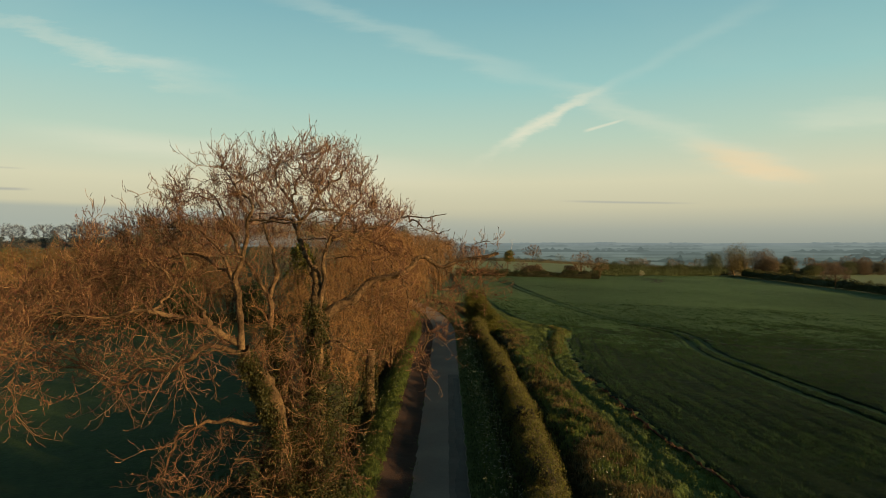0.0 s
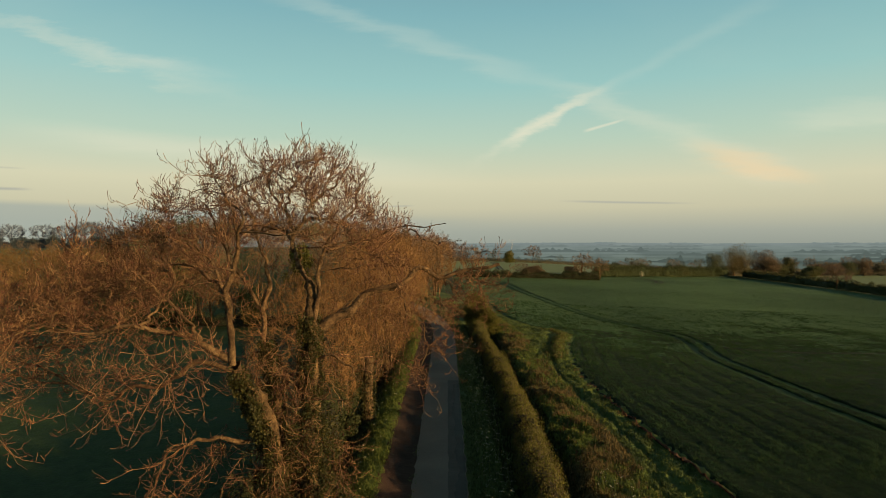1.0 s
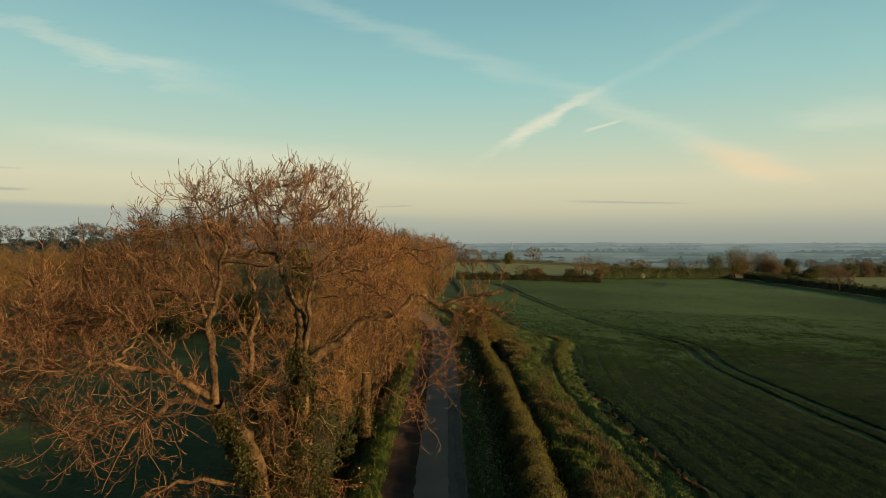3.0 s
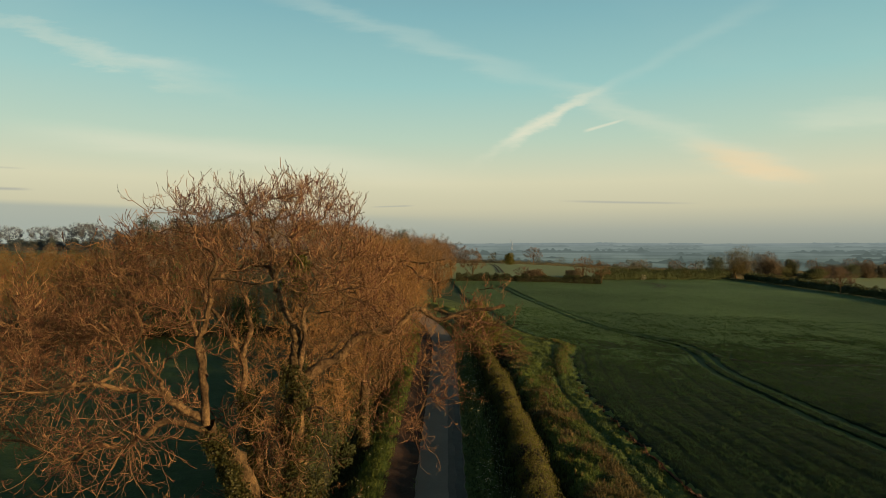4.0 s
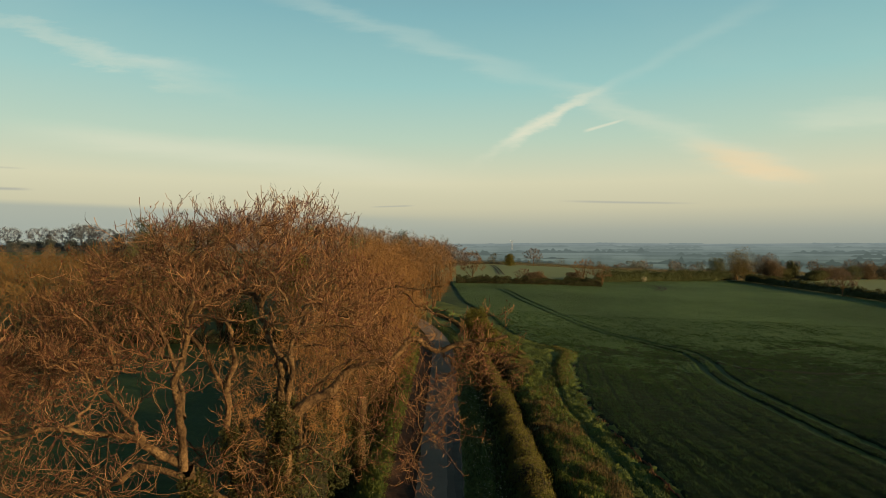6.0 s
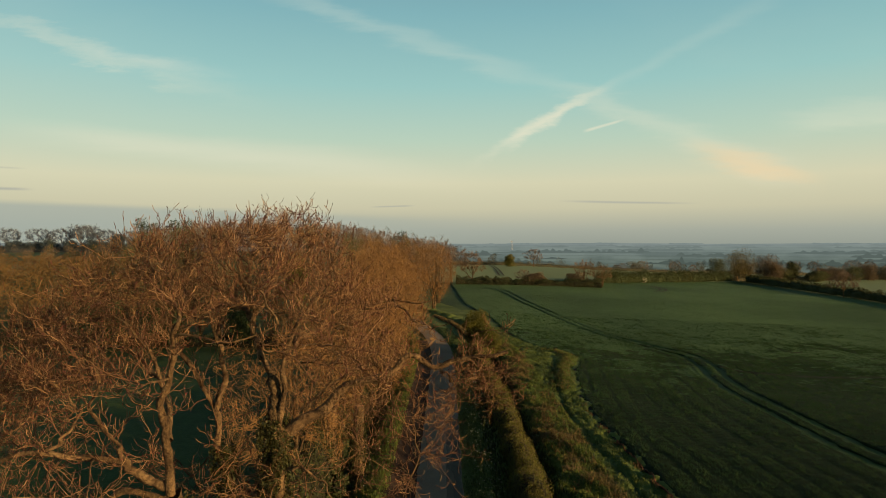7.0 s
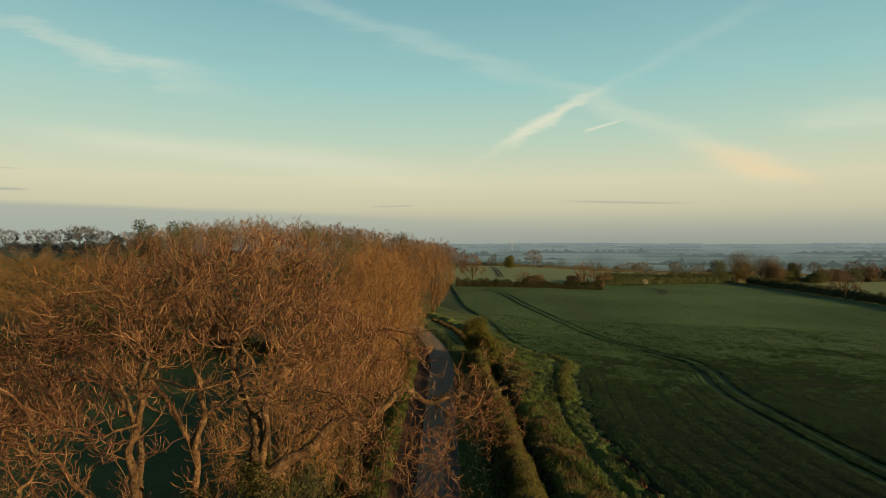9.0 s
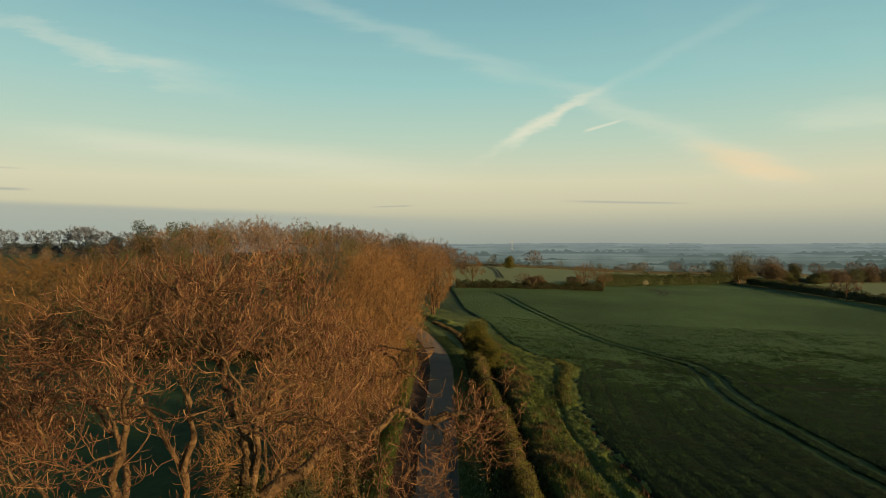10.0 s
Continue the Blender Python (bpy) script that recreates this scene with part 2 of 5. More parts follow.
HEARTWOOD = material("sawn_wood", ((0.30, 0.16, 0.08), (0.45, 0.27, 0.14)), 4.0, 0.85)


def drilled(m, gap, depth):
    """Adds drilled rows, as relief and as lighter crests, along the mesh's own line of drilling."""
    nt = m.node_tree
    N, L = nt.nodes.new, nt.links.new
    b = nt.nodes["Principled BSDF"]
    at, mul, sine, tc, no, amp = N("ShaderNodeAttribute"), N("ShaderNodeMath"), N("ShaderNodeMath"), N("ShaderNodeTexCoord"), N("ShaderNodeTexNoise"), N("ShaderNodeMath")
    at.attribute_name = "drill"
    wob = N("ShaderNodeTexNoise")
    wob.inputs["Scale"].default_value, wob.inputs["Detail"].default_value = 0.25, 3.0
    L(tc.outputs["Object"], wob.inputs["Vector"])
    shift = N("ShaderNodeMath")
    shift.operation = "MULTIPLY_ADD"
    shift.inputs[1].default_value = 3.0
    L(wob.outputs[0], shift.inputs[0])
    L(at.outputs["Fac"], shift.inputs[2])
    mul.operation, mul.inputs[1].default_value = "MULTIPLY", 6.283 / gap
    L(shift.outputs[0], mul.inputs[0])
    sine.operation = "SINE"
    L(mul.outputs[0], sine.inputs[0])
    no.inputs["Scale"].default_value, no.inputs["Detail"].default_value = 0.35, 5.0
    L(tc.outputs["Object"], no.inputs["Vector"])
    amp.operation = "MULTIPLY"
    L(sine.outputs[0], amp.inputs[0])
    L(no.outputs[0], amp.inputs[1])
    bu = N("ShaderNodeBump")
    bu.inputs["Strength"].default_value, bu.inputs["Distance"].default_value = 0.7, depth
    L(amp.outputs[0], bu.inputs["Height"])
    old = b.inputs["Normal"].links[0].from_node
    L(bu.outputs[0], old.inputs["Normal"])
    return m


CROP_FAR = drilled(CROP_FAR, 0.85, 0.12)


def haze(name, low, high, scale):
    """Glowing backdrop of distant fields and woods, with the haze put into its colours."""
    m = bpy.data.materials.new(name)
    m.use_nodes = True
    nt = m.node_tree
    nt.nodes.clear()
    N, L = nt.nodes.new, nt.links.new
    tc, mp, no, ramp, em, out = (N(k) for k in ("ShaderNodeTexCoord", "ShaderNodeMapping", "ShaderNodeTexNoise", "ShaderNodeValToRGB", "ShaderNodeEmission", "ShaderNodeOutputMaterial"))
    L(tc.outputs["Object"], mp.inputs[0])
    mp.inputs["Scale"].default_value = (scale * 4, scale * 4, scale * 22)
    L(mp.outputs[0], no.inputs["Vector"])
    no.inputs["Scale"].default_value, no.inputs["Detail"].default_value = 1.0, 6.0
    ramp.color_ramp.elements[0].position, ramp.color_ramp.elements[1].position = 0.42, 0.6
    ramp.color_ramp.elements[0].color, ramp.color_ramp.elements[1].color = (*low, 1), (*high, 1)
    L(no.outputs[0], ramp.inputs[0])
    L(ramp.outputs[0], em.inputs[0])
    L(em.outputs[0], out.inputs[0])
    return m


# ---------------------------------------------------------------- mesh helpers
def mesh_data(name, verts, faces, mat, smooth=False):
    verts, faces = np.asarray(verts, np.float32), np.asarray(faces, np.int32)
    me = bpy.data.meshes.new(name)
    n, k = faces.shape
    me.vertices.add(len(verts))
    me.vertices.foreach_set("co", verts.ravel())
    me.loops.add(n * k)
    me.loops.foreach_set("vertex_index", faces.ravel())
    me.polygons.add(n)
    me.polygons.foreach_set("loop_start", np.arange(0, n * k, k, dtype=np.int32))
    if smooth:
        me.polygons.foreach_set("use_smooth", np.ones(n, bool))
    me.materials.append(mat)
    me.update(calc_edges=True)
    return me


def part(name, verts, faces, mat, parent=None, label="", smooth=False, kind=""):
    ob = new(name, mesh_data(name, verts, faces, mat, smooth))
    if parent:
        ob.parent = parent
    return tagged(ob, label=label, kind=kind)


def unit(v):
    return v / np.maximum(np.linalg.norm(v, axis=-1, keepdims=True), 1e-9)


def tubes(P, R, sides, rng):
    """Tapered tubes along many paths of the same length: P (n, k, 3), R (n, k)."""
    n, k, _ = P.shape
    T = unit(np.gradient(P, axis=1))
    ref = unit(rng.normal(size=(n, 1, 3)) + np.array([0.0, 0.0, 0.2]))
    A = unit(np.cross(T, np.broadcast_to(ref, T.shape)))
    B = np.cross(T, A)
    ang = np.arange(sides) / sides * 2 * np.pi
    ring = A[:, :, None] * np.cos(ang)[:, None] + B[:, :, None] * np.sin(ang)[:, None]
    V = (P[:, :, None] + ring * R[:, :, None, None]).reshape(-1, 3)
    i, j, s = np.meshgrid(np.arange(n), np.arange(k - 1), np.arange(sides), indexing="ij")
    a = (i * k + j) * sides
    F = np.stack([a + s, a + (s + 1) % sides, a + sides + (s + 1) % sides, a + sides + s], -1).reshape(-1, 4)
    return V, F


def merge(pieces):
    V, F, o = [], [], 0
    for v, f in pieces:
        V.append(v)
        F.append(f + o)
        o += len(v)
    return np.concatenate(V), np.concatenate(F)


def grow(start, way, length, r0, r1, k, wander, lift, rng):
    """Paths that set out from start along way, wandering; lift (k,) bends them upwards or down on the way."""
    n = len(start)
    P, R = np.empty((n, k + 1, 3)), np.empty((n, k + 1))
    P[:, 0], d = start, unit(way)
    for s in range(k):
        d = unit(d + wander * rng.normal(size=(n, 3)) + np.array([0, 0, 1.0]) * lift[s])
        P[:, s + 1] = P[:, s] + d * (length / k)[:, None]
    R[:] = r0[:, None] + (r1 - r0)[:, None] * np.linspace(0, 1, k + 1)
    return P, R


def sprout(P, R, count, lo, hi, spread, rng):
    """Starting places, ways and radii of count side shoots on each path."""
    n, k, _ = P.shape
    who = np.repeat(np.arange(n), count)
    u = np.tile(np.linspace(lo, hi, count), n) + rng.uniform(-0.5, 0.5, n * count) * (hi - lo) / max(count, 1)
    u = np.clip(u, 0, 0.999) * (k - 1)
    j = u.astype(int)
    w = (u - j)[:, None]
    at = P[who, j] * (1 - w) + P[who, j + 1] * w
    rad = R[who, j] * (1 - w[:, 0]) + R[who, j + 1] * w[:, 0]
    t = unit(P[who, j + 1] - P[who, j])
    side = unit(np.cross(t, rng.normal(size=t.shape)))
    a = rng.normal(spread, 0.25, len(t))[:, None]
    return at, t * np.cos(a) + side * np.sin(a), rad, who


def leaves(centres, size, rng, up=0.3, aspect=0.6):
    """Small leaf blades, bent along the midrib, round given centres."""
    n = len(centres)
    a = unit(rng.normal(size=(n, 3)) + np.array([0, 0, up]))
    b = unit(np.cross(a, rng.normal(size=(n, 3))))
    c = np.cross(a, b)
    s = size * rng.uniform(0.6, 1.3, (n, 1))
    tip, left, right = centres + a * s, centres + b * s * aspect * 0.5 + c * s * 0.12, centres - b * s * aspect * 0.5 + c * s * 0.12
    V = np.stack([centres - a * s * 0.4, left, tip, right], 1).reshape(-1, 3)
    return V, np.arange(4 * n).reshape(-1, 4)


def blades(base, height, rng, per=5, lean=0.45, width=0.035):
    """Tufts of tapering grass blades, each a bent strip."""
    n = len(base) * per
    b = np.repeat(base, per, 0) + np.c_[rng.normal(0, 0.06, (n, 2)), np.zeros(n)]
    h = np.repeat(np.broadcast_to(height, (len(base),)), per) * rng.uniform(0.55, 1.2, n)
    az, ln = rng.uniform(0, 2 * np.pi, n), np.abs(rng.normal(0, lean, n))
    out = np.c_[np.cos(az), np.sin(az), np.zeros(n)]
    side = np.c_[-np.sin(az), np.cos(az), np.zeros(n)] * width
    mid = b + out * (ln * h * 0.35)[:, None] + np.c_[np.zeros((n, 2)), h * 0.6]
    tip = b + out * (ln * h * 1.1)[:, None] + np.c_[np.zeros((n, 2)), h * np.maximum(1 - 0.4 * ln, 0.3)]
    V = np.stack([b - side, b + side, mid + side * 0.7, tip, mid - side * 0.7], 1).reshape(-1, 3)
    i = 5 * np.arange(n)[:, None]
    return V, np.concatenate([i + np.array([0, 1, 2, 4]), i + np.array([4, 2, 3, 3])])[:, :4]


def tri_fix(V, F):
    """Splits quads into triangles, leaving out those with no area."""
    T = np.concatenate([F[:, [0, 1, 2]], F[:, [0, 2, 3]]])
    return V, T[(T[:, 0] != T[:, 2]) & (T[:, 1] != T[:, 2]) & (T[:, 0] != T[:, 1])]


# ---------------------------------------------------------------- the lie of the land
def smooth(a, lo, hi):
    t = np.clip((np.asarray(a, float) - lo) / (hi - lo), 0, 1)
    return t * t * (3 - 2 * t)


def wave(x, y, s, seed=0.0):
    """Cheap smooth noise from a few sines, about -1 to 1."""
    return (np.sin(x * s * 1.3 + seed + 1.7 * np.sin(y * s * 0.7 + seed)) + np.sin(y * s * 1.1 - seed * 2 + 1.3 * np.sin(x * s * 0.9)) + np.sin((x + y) * s * 0.6 + seed * 3)) / 3


def mottle(x, y, s, seed=0):
    """Smooth value noise, 0 to 1, with s lumps to the metre."""
    grid = np.random.default_rng(100 + seed).uniform(size=(64, 64))
    u, v = np.asarray(x, float) * s, np.asarray(y, float) * s
    i, j = np.floor(u).astype(int), np.floor(v).astype(int)
    f, g = u - i, v - j
    f, g = f * f * (3 - 2 * f), g * g * (3 - 2 * g)
    at = lambda a, b: grid[a % 64, b % 64]
    return (at(i, j) * (1 - f) + at(i + 1, j) * f) * (1 - g) + (at(i, j + 1) * (1 - f) + at(i + 1, j + 1) * f) * g


def lane_x(y):
    """Middle of the lane: straight, then bending off to the left."""
    y = np.asarray(y, float)
    return -0.35 + 0.006 * np.clip(y, 0, 86) - 0.0030 * np.clip(y - 86, 0, 60) ** 2 - 0.36 * np.clip(y - 146, 0, 120)


def field_edge(y):
    """Where the crop begins on the right of the lane."""
    return np.interp(y, FIELD_Y, FIELD_X) + 0.14 * wave(y, y * 0.3, 0.9) + 0.06 * wave(y, y * 0.5, 3.1, 2.0)


FIELD_Y = (-60, 20, 32, 39, 48, 55, 62, 69, 78, 86, 90, 93.5, 96, 98.5, 101, 105, 113.5, 135, 155, 164, 183, 202, 225, 262)
FIELD_X = (15.2, 15.1, 14.8, 14.3, 13.9, 13.75, 13.75, 14.2, 15.4, 17.2, 18.3, 19.0, 18.7, 17.6, 15.1, 13.4, 11.4, 10.0, 7.1, 5.7, 4.9, 4.4, 3.5, 2.6)


def land(x, y):
    """Height of the broad land: falls away to the right, rises to the wooded hill on the left, sinks into the far valley."""
    x, y = np.asarray(x, float), np.asarray(y, float)
    right = -6.0 * smooth(x, 14, 190) * smooth(y, 20, 120)
    right = right - 1.9 * smooth(x, 4, 36) * smooth(y, 45, 95) * (1 - smooth(y, 130, 250))
    hill = 10.5 * smooth(-x, -2, 80) * smooth(y, 120, 310 + 110 * smooth(-x, 80, 190))
    r = np.hypot(x, y)
    return right + hill * (1 - smooth(r, 600, 1000)) - 22.0 * smooth(r, 420, 1000)


def ground_z(x, y):
    """Height of the turf, with verge, bank and ditch beside the lane."""
    x, y = np.asarray(x, float), np.asarray(y, float)
    s = x - lane_x(y)
    near = 1 - smooth(y, 150, 190)
    z = land(x, y)
    z = z + near * (0.30 * np.exp(-((s + 3.6) / 0.9) ** 2) - 0.5 * np.exp(-((s + 6.0) / 0.8) ** 2))
    z = z + near * (0.15 * np.exp(-((s - 3.0) / 1.0) ** 2) - 0.55 * np.exp(-((s - 6.9) / 0.7) ** 2) + (0.32 + 0.34 * wave(x, y, 1.5, 5.0)) * np.exp(-((s - 9.2) / 1.4) ** 2))
    verge = smooth(np.abs(s), 1.7, 2.6)
    return z + verge * (0.06 * wave(x, y, 1.1, 2.0) + 0.05 * wave(x, y, 3.1, 0.5)) * (1 - smooth(np.hypot(x, y), 150, 300)) - 0.05 * (1 - verge)


def lines(*spans):
    """Grid lines: (start, end, step) one after another."""
    return np.unique(np.concatenate([np.arange(a, b, s) for a, b, s in spans]).round(3))


def sheet(xs, ys, height):
    X, Y = np.meshgrid(xs, ys, indexing="xy")
    V = np.stack([X, Y, height(X, Y)], -1).reshape(-1, 3)
    w = len(xs)
    i, j = np.meshgrid(np.arange(len(xs) - 1), np.arange(len(ys) - 1), indexing="xy")
    a = (j * w + i).ravel()
    return V, np.stack([a, a + 1, a + w + 1, a + w], -1)


xs = lines((-4800, -600, 300), (-600, -340, 30), (-340, -140, 8), (-140, -20, 4), (-20, -8, 0.8), (-8, 18, 0.42), (18, 80, 3), (80, 300, 15), (300, 700, 50), (700, 4900, 300))
ys = lines((-4800, -300, 300), (-300, 0, 30), (0, 20, 2), (20, 120, 0.8), (120, 200, 2), (200, 480, 10), (480, 1200, 40), (1200, 4900, 300))
def bed_z(x, y):
    """The sheet of ground, let down a little where lane, verges and crop lie on it."""
    s = x - lane_x(y)
    return ground_z(x, y) - 0.16 * smooth(s, -3.6, -3.1) * (1 - smooth(y, 184, 190)) * (1 - smooth(s, 15.5, 16.5))


tagged(part("ground", *sheet(xs, ys, bed_z), PASTURE, smooth=True), "rough green pasture and verge turf", "ground", kind="structure")


def ribbon(path_x, y0, y1, step, left, right, lift, cols, crown=0.0, height=ground_z):
    """A strip of ground along a line of the plan, between two offsets from it."""
    yy = np.arange(y0, y1, step)
    s = np.linspace(0, 1, cols)
    off = left(yy)[:, None] * (1 - s) + right(yy)[:, None] * s
    X, Y = path_x(yy)[:, None] + off, np.repeat(yy[:, None], cols, 1)
    Z = height(X, Y) + lift + crown * (1 - (2 * s - 1) ** 2)
    V = np.stack([X, Y, Z], -1).reshape(-1, 3)
    i, j = np.meshgrid(np.arange(cols - 1), np.arange(len(yy) - 1), indexing="xy")
    a = (j * cols + i).ravel()
    return V, np.stack([a, a + 1, a + cols + 1, a + cols], -1)


def frayed(base, amp, seed):
    return lambda y: base + amp * wave(y, y * 0.37, 2.3, seed) + 0.6 * amp * wave(y, y * 0.5, 7.0, seed)


tagged(part("road", *ribbon(lane_x, -60, 176, 0.4, frayed(-1.45, 0.07, 1.0), frayed(1.5, 0.07, 4.0), 0.055, 9, 0.05), TARMAC, smooth=True), "narrow single-track lane of worn grey tarmac", "road", kind="structure")
resurfacing = part("road_patch", *ribbon(lane_x, -40, 60.2, 0.4, frayed(0.12, 0.02, 2.0), frayed(1.46, 0.07, 4.0), 0.085, 5, 0.02), PATCH, smooth=True)
stain = part("road_patch", *ribbon(lane_x, 26, 58.6, 0.3, lambda y: 0.78 + 0.25 * wave(y, y * 0.4, 0.8, 3.0) + 0.1 * wave(y, y, 4.0, 1.0), frayed(1.42, 0.05, 4.0), 0.091, 5, 0.02), TAR, smooth=True)
tagged(stain, "blackened ragged strip of newer tar on the lane", "road patch", kind="structure")
tagged(resurfacing, "darker resurfaced strip along the lane", "road patch", kind="structure")
tagged(part("soil_bank", *ribbon(lane_x, -40, 105, 0.4, frayed(-3.35, 0.22, 3.0), frayed(-1.4, 0.06, 1.0), 0.055, 8), SOIL, smooth=True), "bare reddish-brown soil edge beside the lane", "soil", kind="structure")

TRAM_X = (32.5, 31.2, 31.1, 31.6, 32.3, 33.3, 35.1, 37.4, 38.2, 34.8, 29.6, 25.0, 21.8, 20.6, 18.6, 14.0)
TRAM_Y = (20, 46, 54, 60, 67, 75, 85, 94, 103, 112, 127, 157, 182, 198, 212, 222)
VERGE = material("margin_turf", ((0.022, 0.044, 0.011), (0.054, 0.088, 0.020), (0.100, 0.130, 0.034)), 3.0, 0.9, bump=1.0, bump_scale=5.0, coarse=0.15, detail=9.0)


def tussock_z(x, y):
    """Turf heaved into small tussocks, with two wheel grooves drawn out along the margin and a bank at the crop's corner."""
    m = mottle(x + 0.15 * y, y * 0.6, 1.3, 1) + 0.8 * mottle(x - 0.2 * y, y * 0.7, 2.9, 2) + 0.5 * mottle(x, y, 6.1, 3) - 1.15
    groove = np.exp(-((x - GROOVE(y)) / 0.24) ** 2)
    bank = np.exp(-((x - np.interp(y, (70, 84, 94, 98), (12.8, 15.2, 18.2, 17.4))) / 0.7) ** 2) * smooth(y, 68, 76) * (1 - smooth(y, 97, 101))
    return ground_z(x, y) + 0.24 * m * (1 - smooth(y, 90, 140)) - 0.22 * groove * smooth(y, 30, 40) * (1 - smooth(y, 88, 100)) + 0.22 * bank


def GROOVE(y):
    return np.interp(y, (20, 41, 47.5, 53.5, 64, 79, 92), (13.0, 12.4, 12.2, 11.7, 11.5, 13.2, 15.6))


tagged(part("grass_margin", *ribbon(lane_x, -20, 150, 0.24, frayed(7.4, 0.2, 1.0), lambda y: field_edge(y) - lane_x(y) + 0.3, 0.06, 60, height=tussock_z), VERGE, smooth=True), "grassy margin between ditch and crop", "grass", kind="structure")
tagged(part("grass_verge", *ribbon(lane_x, -60, 186, 0.5, frayed(1.5, 0.07, 4.0), lambda y: frayed(5.8, 0.1, 1.0)(y) + 12 * smooth(y, 112, 160), 0.04, 14), VERGE, smooth=True), "grass verge between lane and hedge", "grass", kind="structure")
tagged(part("grass_verge", *ribbon(lane_x, -60, 118, 0.4, frayed(-5.1, 0.2, 6.0), frayed(-3.2, 0.22, 3.0), 0.05, 12), VERGE, smooth=True), "green grass bank between lane and trees", "grass", kind="structure")
# crop field: a sheet with low ripples, from the grass margin to the far hedges
FIELD_FAR = 352.0


def crop_z(x, y):
    d = 1 - smooth(np.hypot(x, y), 60, 200)
    return land(x, y) + 0.16 + 0.012 * wave(x, y, 4.3, 1.0) * d + 0.07 * wave(x, y, 0.35, 2.0) 


def spline(p, t):
    """Catmull-Rom through the values p at t = 0, 1, 2 ..."""
    j = np.clip(t.astype(int), 0, len(p) - 2)
    f = t - j
    q = np.concatenate([[2 * p[0] - p[1]], p, [2 * p[-1] - p[-2]]])
    a, b, c, d = q[j], q[j + 1], q[j + 2], q[j + 3]
    return 0.5 * (2 * b + (c - a) * f + (2 * a - 5 * b + 4 * c - d) * f**2 + (3 * b - a - 3 * c + d) * f**3)


def spline_x(y):
    """How far across the wheel tracks run at y, which the drilled rows follow."""
    return np.interp(y, np.r_[TRAM_Y[:13], 400], np.r_[TRAM_X[:13], 12.0])


def rut_lines():
    """Middles of the wheel tracks and of the furrow at the crop's edge, as close points of the plan."""
    t = np.linspace(0, len(TRAM_X) - 1, 900)
    x, y = spline(np.array(TRAM_X, float), t), spline(np.array(TRAM_Y, float), t)
    d = unit(np.stack([np.gradient(x), np.gradient(y)], -1))
    return [np.stack([x - d[:, 1] * g, y + d[:, 0] * g], -1) for g in (-1.1, 1.1)] + [np.array(BARE)]


BRANCH_X, BRANCH_Y = (39.2, 40.4, 43, 49.7, 59, 72), (94, 90.4, 88.4, 87.2, 88.2, 91)
BARE = [(57.6 + 0.2 * k, 109.0 + 0.9 * math.sin(k * 0.17)) for k in range(19)]


def furrow(x, y):
    """1 along the narrow furrows between the sown beds, which run beside the wheel tracks."""
    s = x - spline_x(y) + 0.55 * wave(x, y, 0.2, 6.0) + 0.12 * wave(x, y, 1.3, 2.0)
    return np.abs(np.cos(math.pi * s / 1.9)) ** 8 * smooth(mottle(x, y * 0.4, 0.22, 17) + 0.5 * mottle(x, y, 0.9, 18), 0.25, 0.95)


fy = lines((-60, 24, 3), (24, 70, 0.24), (70, 112, 0.36), (112, 190, 0.8), (190, FIELD_FAR + 2, 2.5))
fs = np.concatenate([np.arange(0, 30, 0.34), np.arange(30, 60, 0.5), np.arange(60, 150, 2.0)])
FX = field_edge(fy)[:, None] + fs[None] * (1 + 0 * fy[:, None])
FX = np.minimum(FX, 145 + 0.055 * fy[:, None])
FYY = np.repeat(fy[:, None], len(fs), 1)
FZ = crop_z(FX, FYY)
cell = np.minimum(np.gradient(fy)[:, None], np.gradient(fs)[None])
FZ += np.random.default_rng(3).normal(0, 1, FZ.shape) * np.minimum(0.08 * cell, 0.03)
dip = np.full(FZ.shape, 9.0)
for line in rut_lines():
    for p in line[::2]:
        near = np.abs(fy - p[1]) < 1.6
        if near.any():
            dip[near] = np.minimum(dip[near], np.hypot(FX[near] - p[0], FYY[near] - p[1]))
FZ -= 0.055 * furrow(FX, FYY) * (1 - smooth(FYY, 110, 170))
FZ -= 0.46 * (1 - smooth(dip, 0.26, 0.42 + 0.3 * np.minimum(cell, 1.0)))
FZ[:, 0] -= 0.16
w = len(fs)
i, j = np.meshgrid(np.arange(w - 1), np.arange(len(fy) - 1), indexing="xy")
a = (j * w + i).ravel()
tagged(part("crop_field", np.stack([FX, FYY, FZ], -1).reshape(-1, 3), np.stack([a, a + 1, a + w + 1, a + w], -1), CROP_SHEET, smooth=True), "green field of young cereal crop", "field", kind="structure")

# further off the blades close up into one canopy
back = fy >= 40
rise = -0.14 + 0.24 * smooth(FYY[back] + 34 * (mottle(FX[back], FYY[back], 0.11, 9) + mottle(FX[back], FYY[back], 0.4, 7) + mottle(FX[back], FYY[back], 1.5, 8) - 1.5), 36, 146)
canopy_z = FZ[back] + rise + np.random.default_rng(4).normal(0, 0.012, rise.shape)
canopy = np.stack([FX[back], FYY[back], canopy_z], -1).reshape(-1, 3)
i, j = np.meshgrid(np.arange(w - 1), np.arange(int(back.sum()) - 1), indexing="xy")
a = (j * w + i).ravel()
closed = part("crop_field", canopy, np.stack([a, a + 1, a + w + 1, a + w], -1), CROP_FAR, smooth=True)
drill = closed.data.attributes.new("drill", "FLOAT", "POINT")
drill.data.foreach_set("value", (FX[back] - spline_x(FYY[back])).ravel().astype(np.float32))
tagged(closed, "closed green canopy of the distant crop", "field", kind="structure")


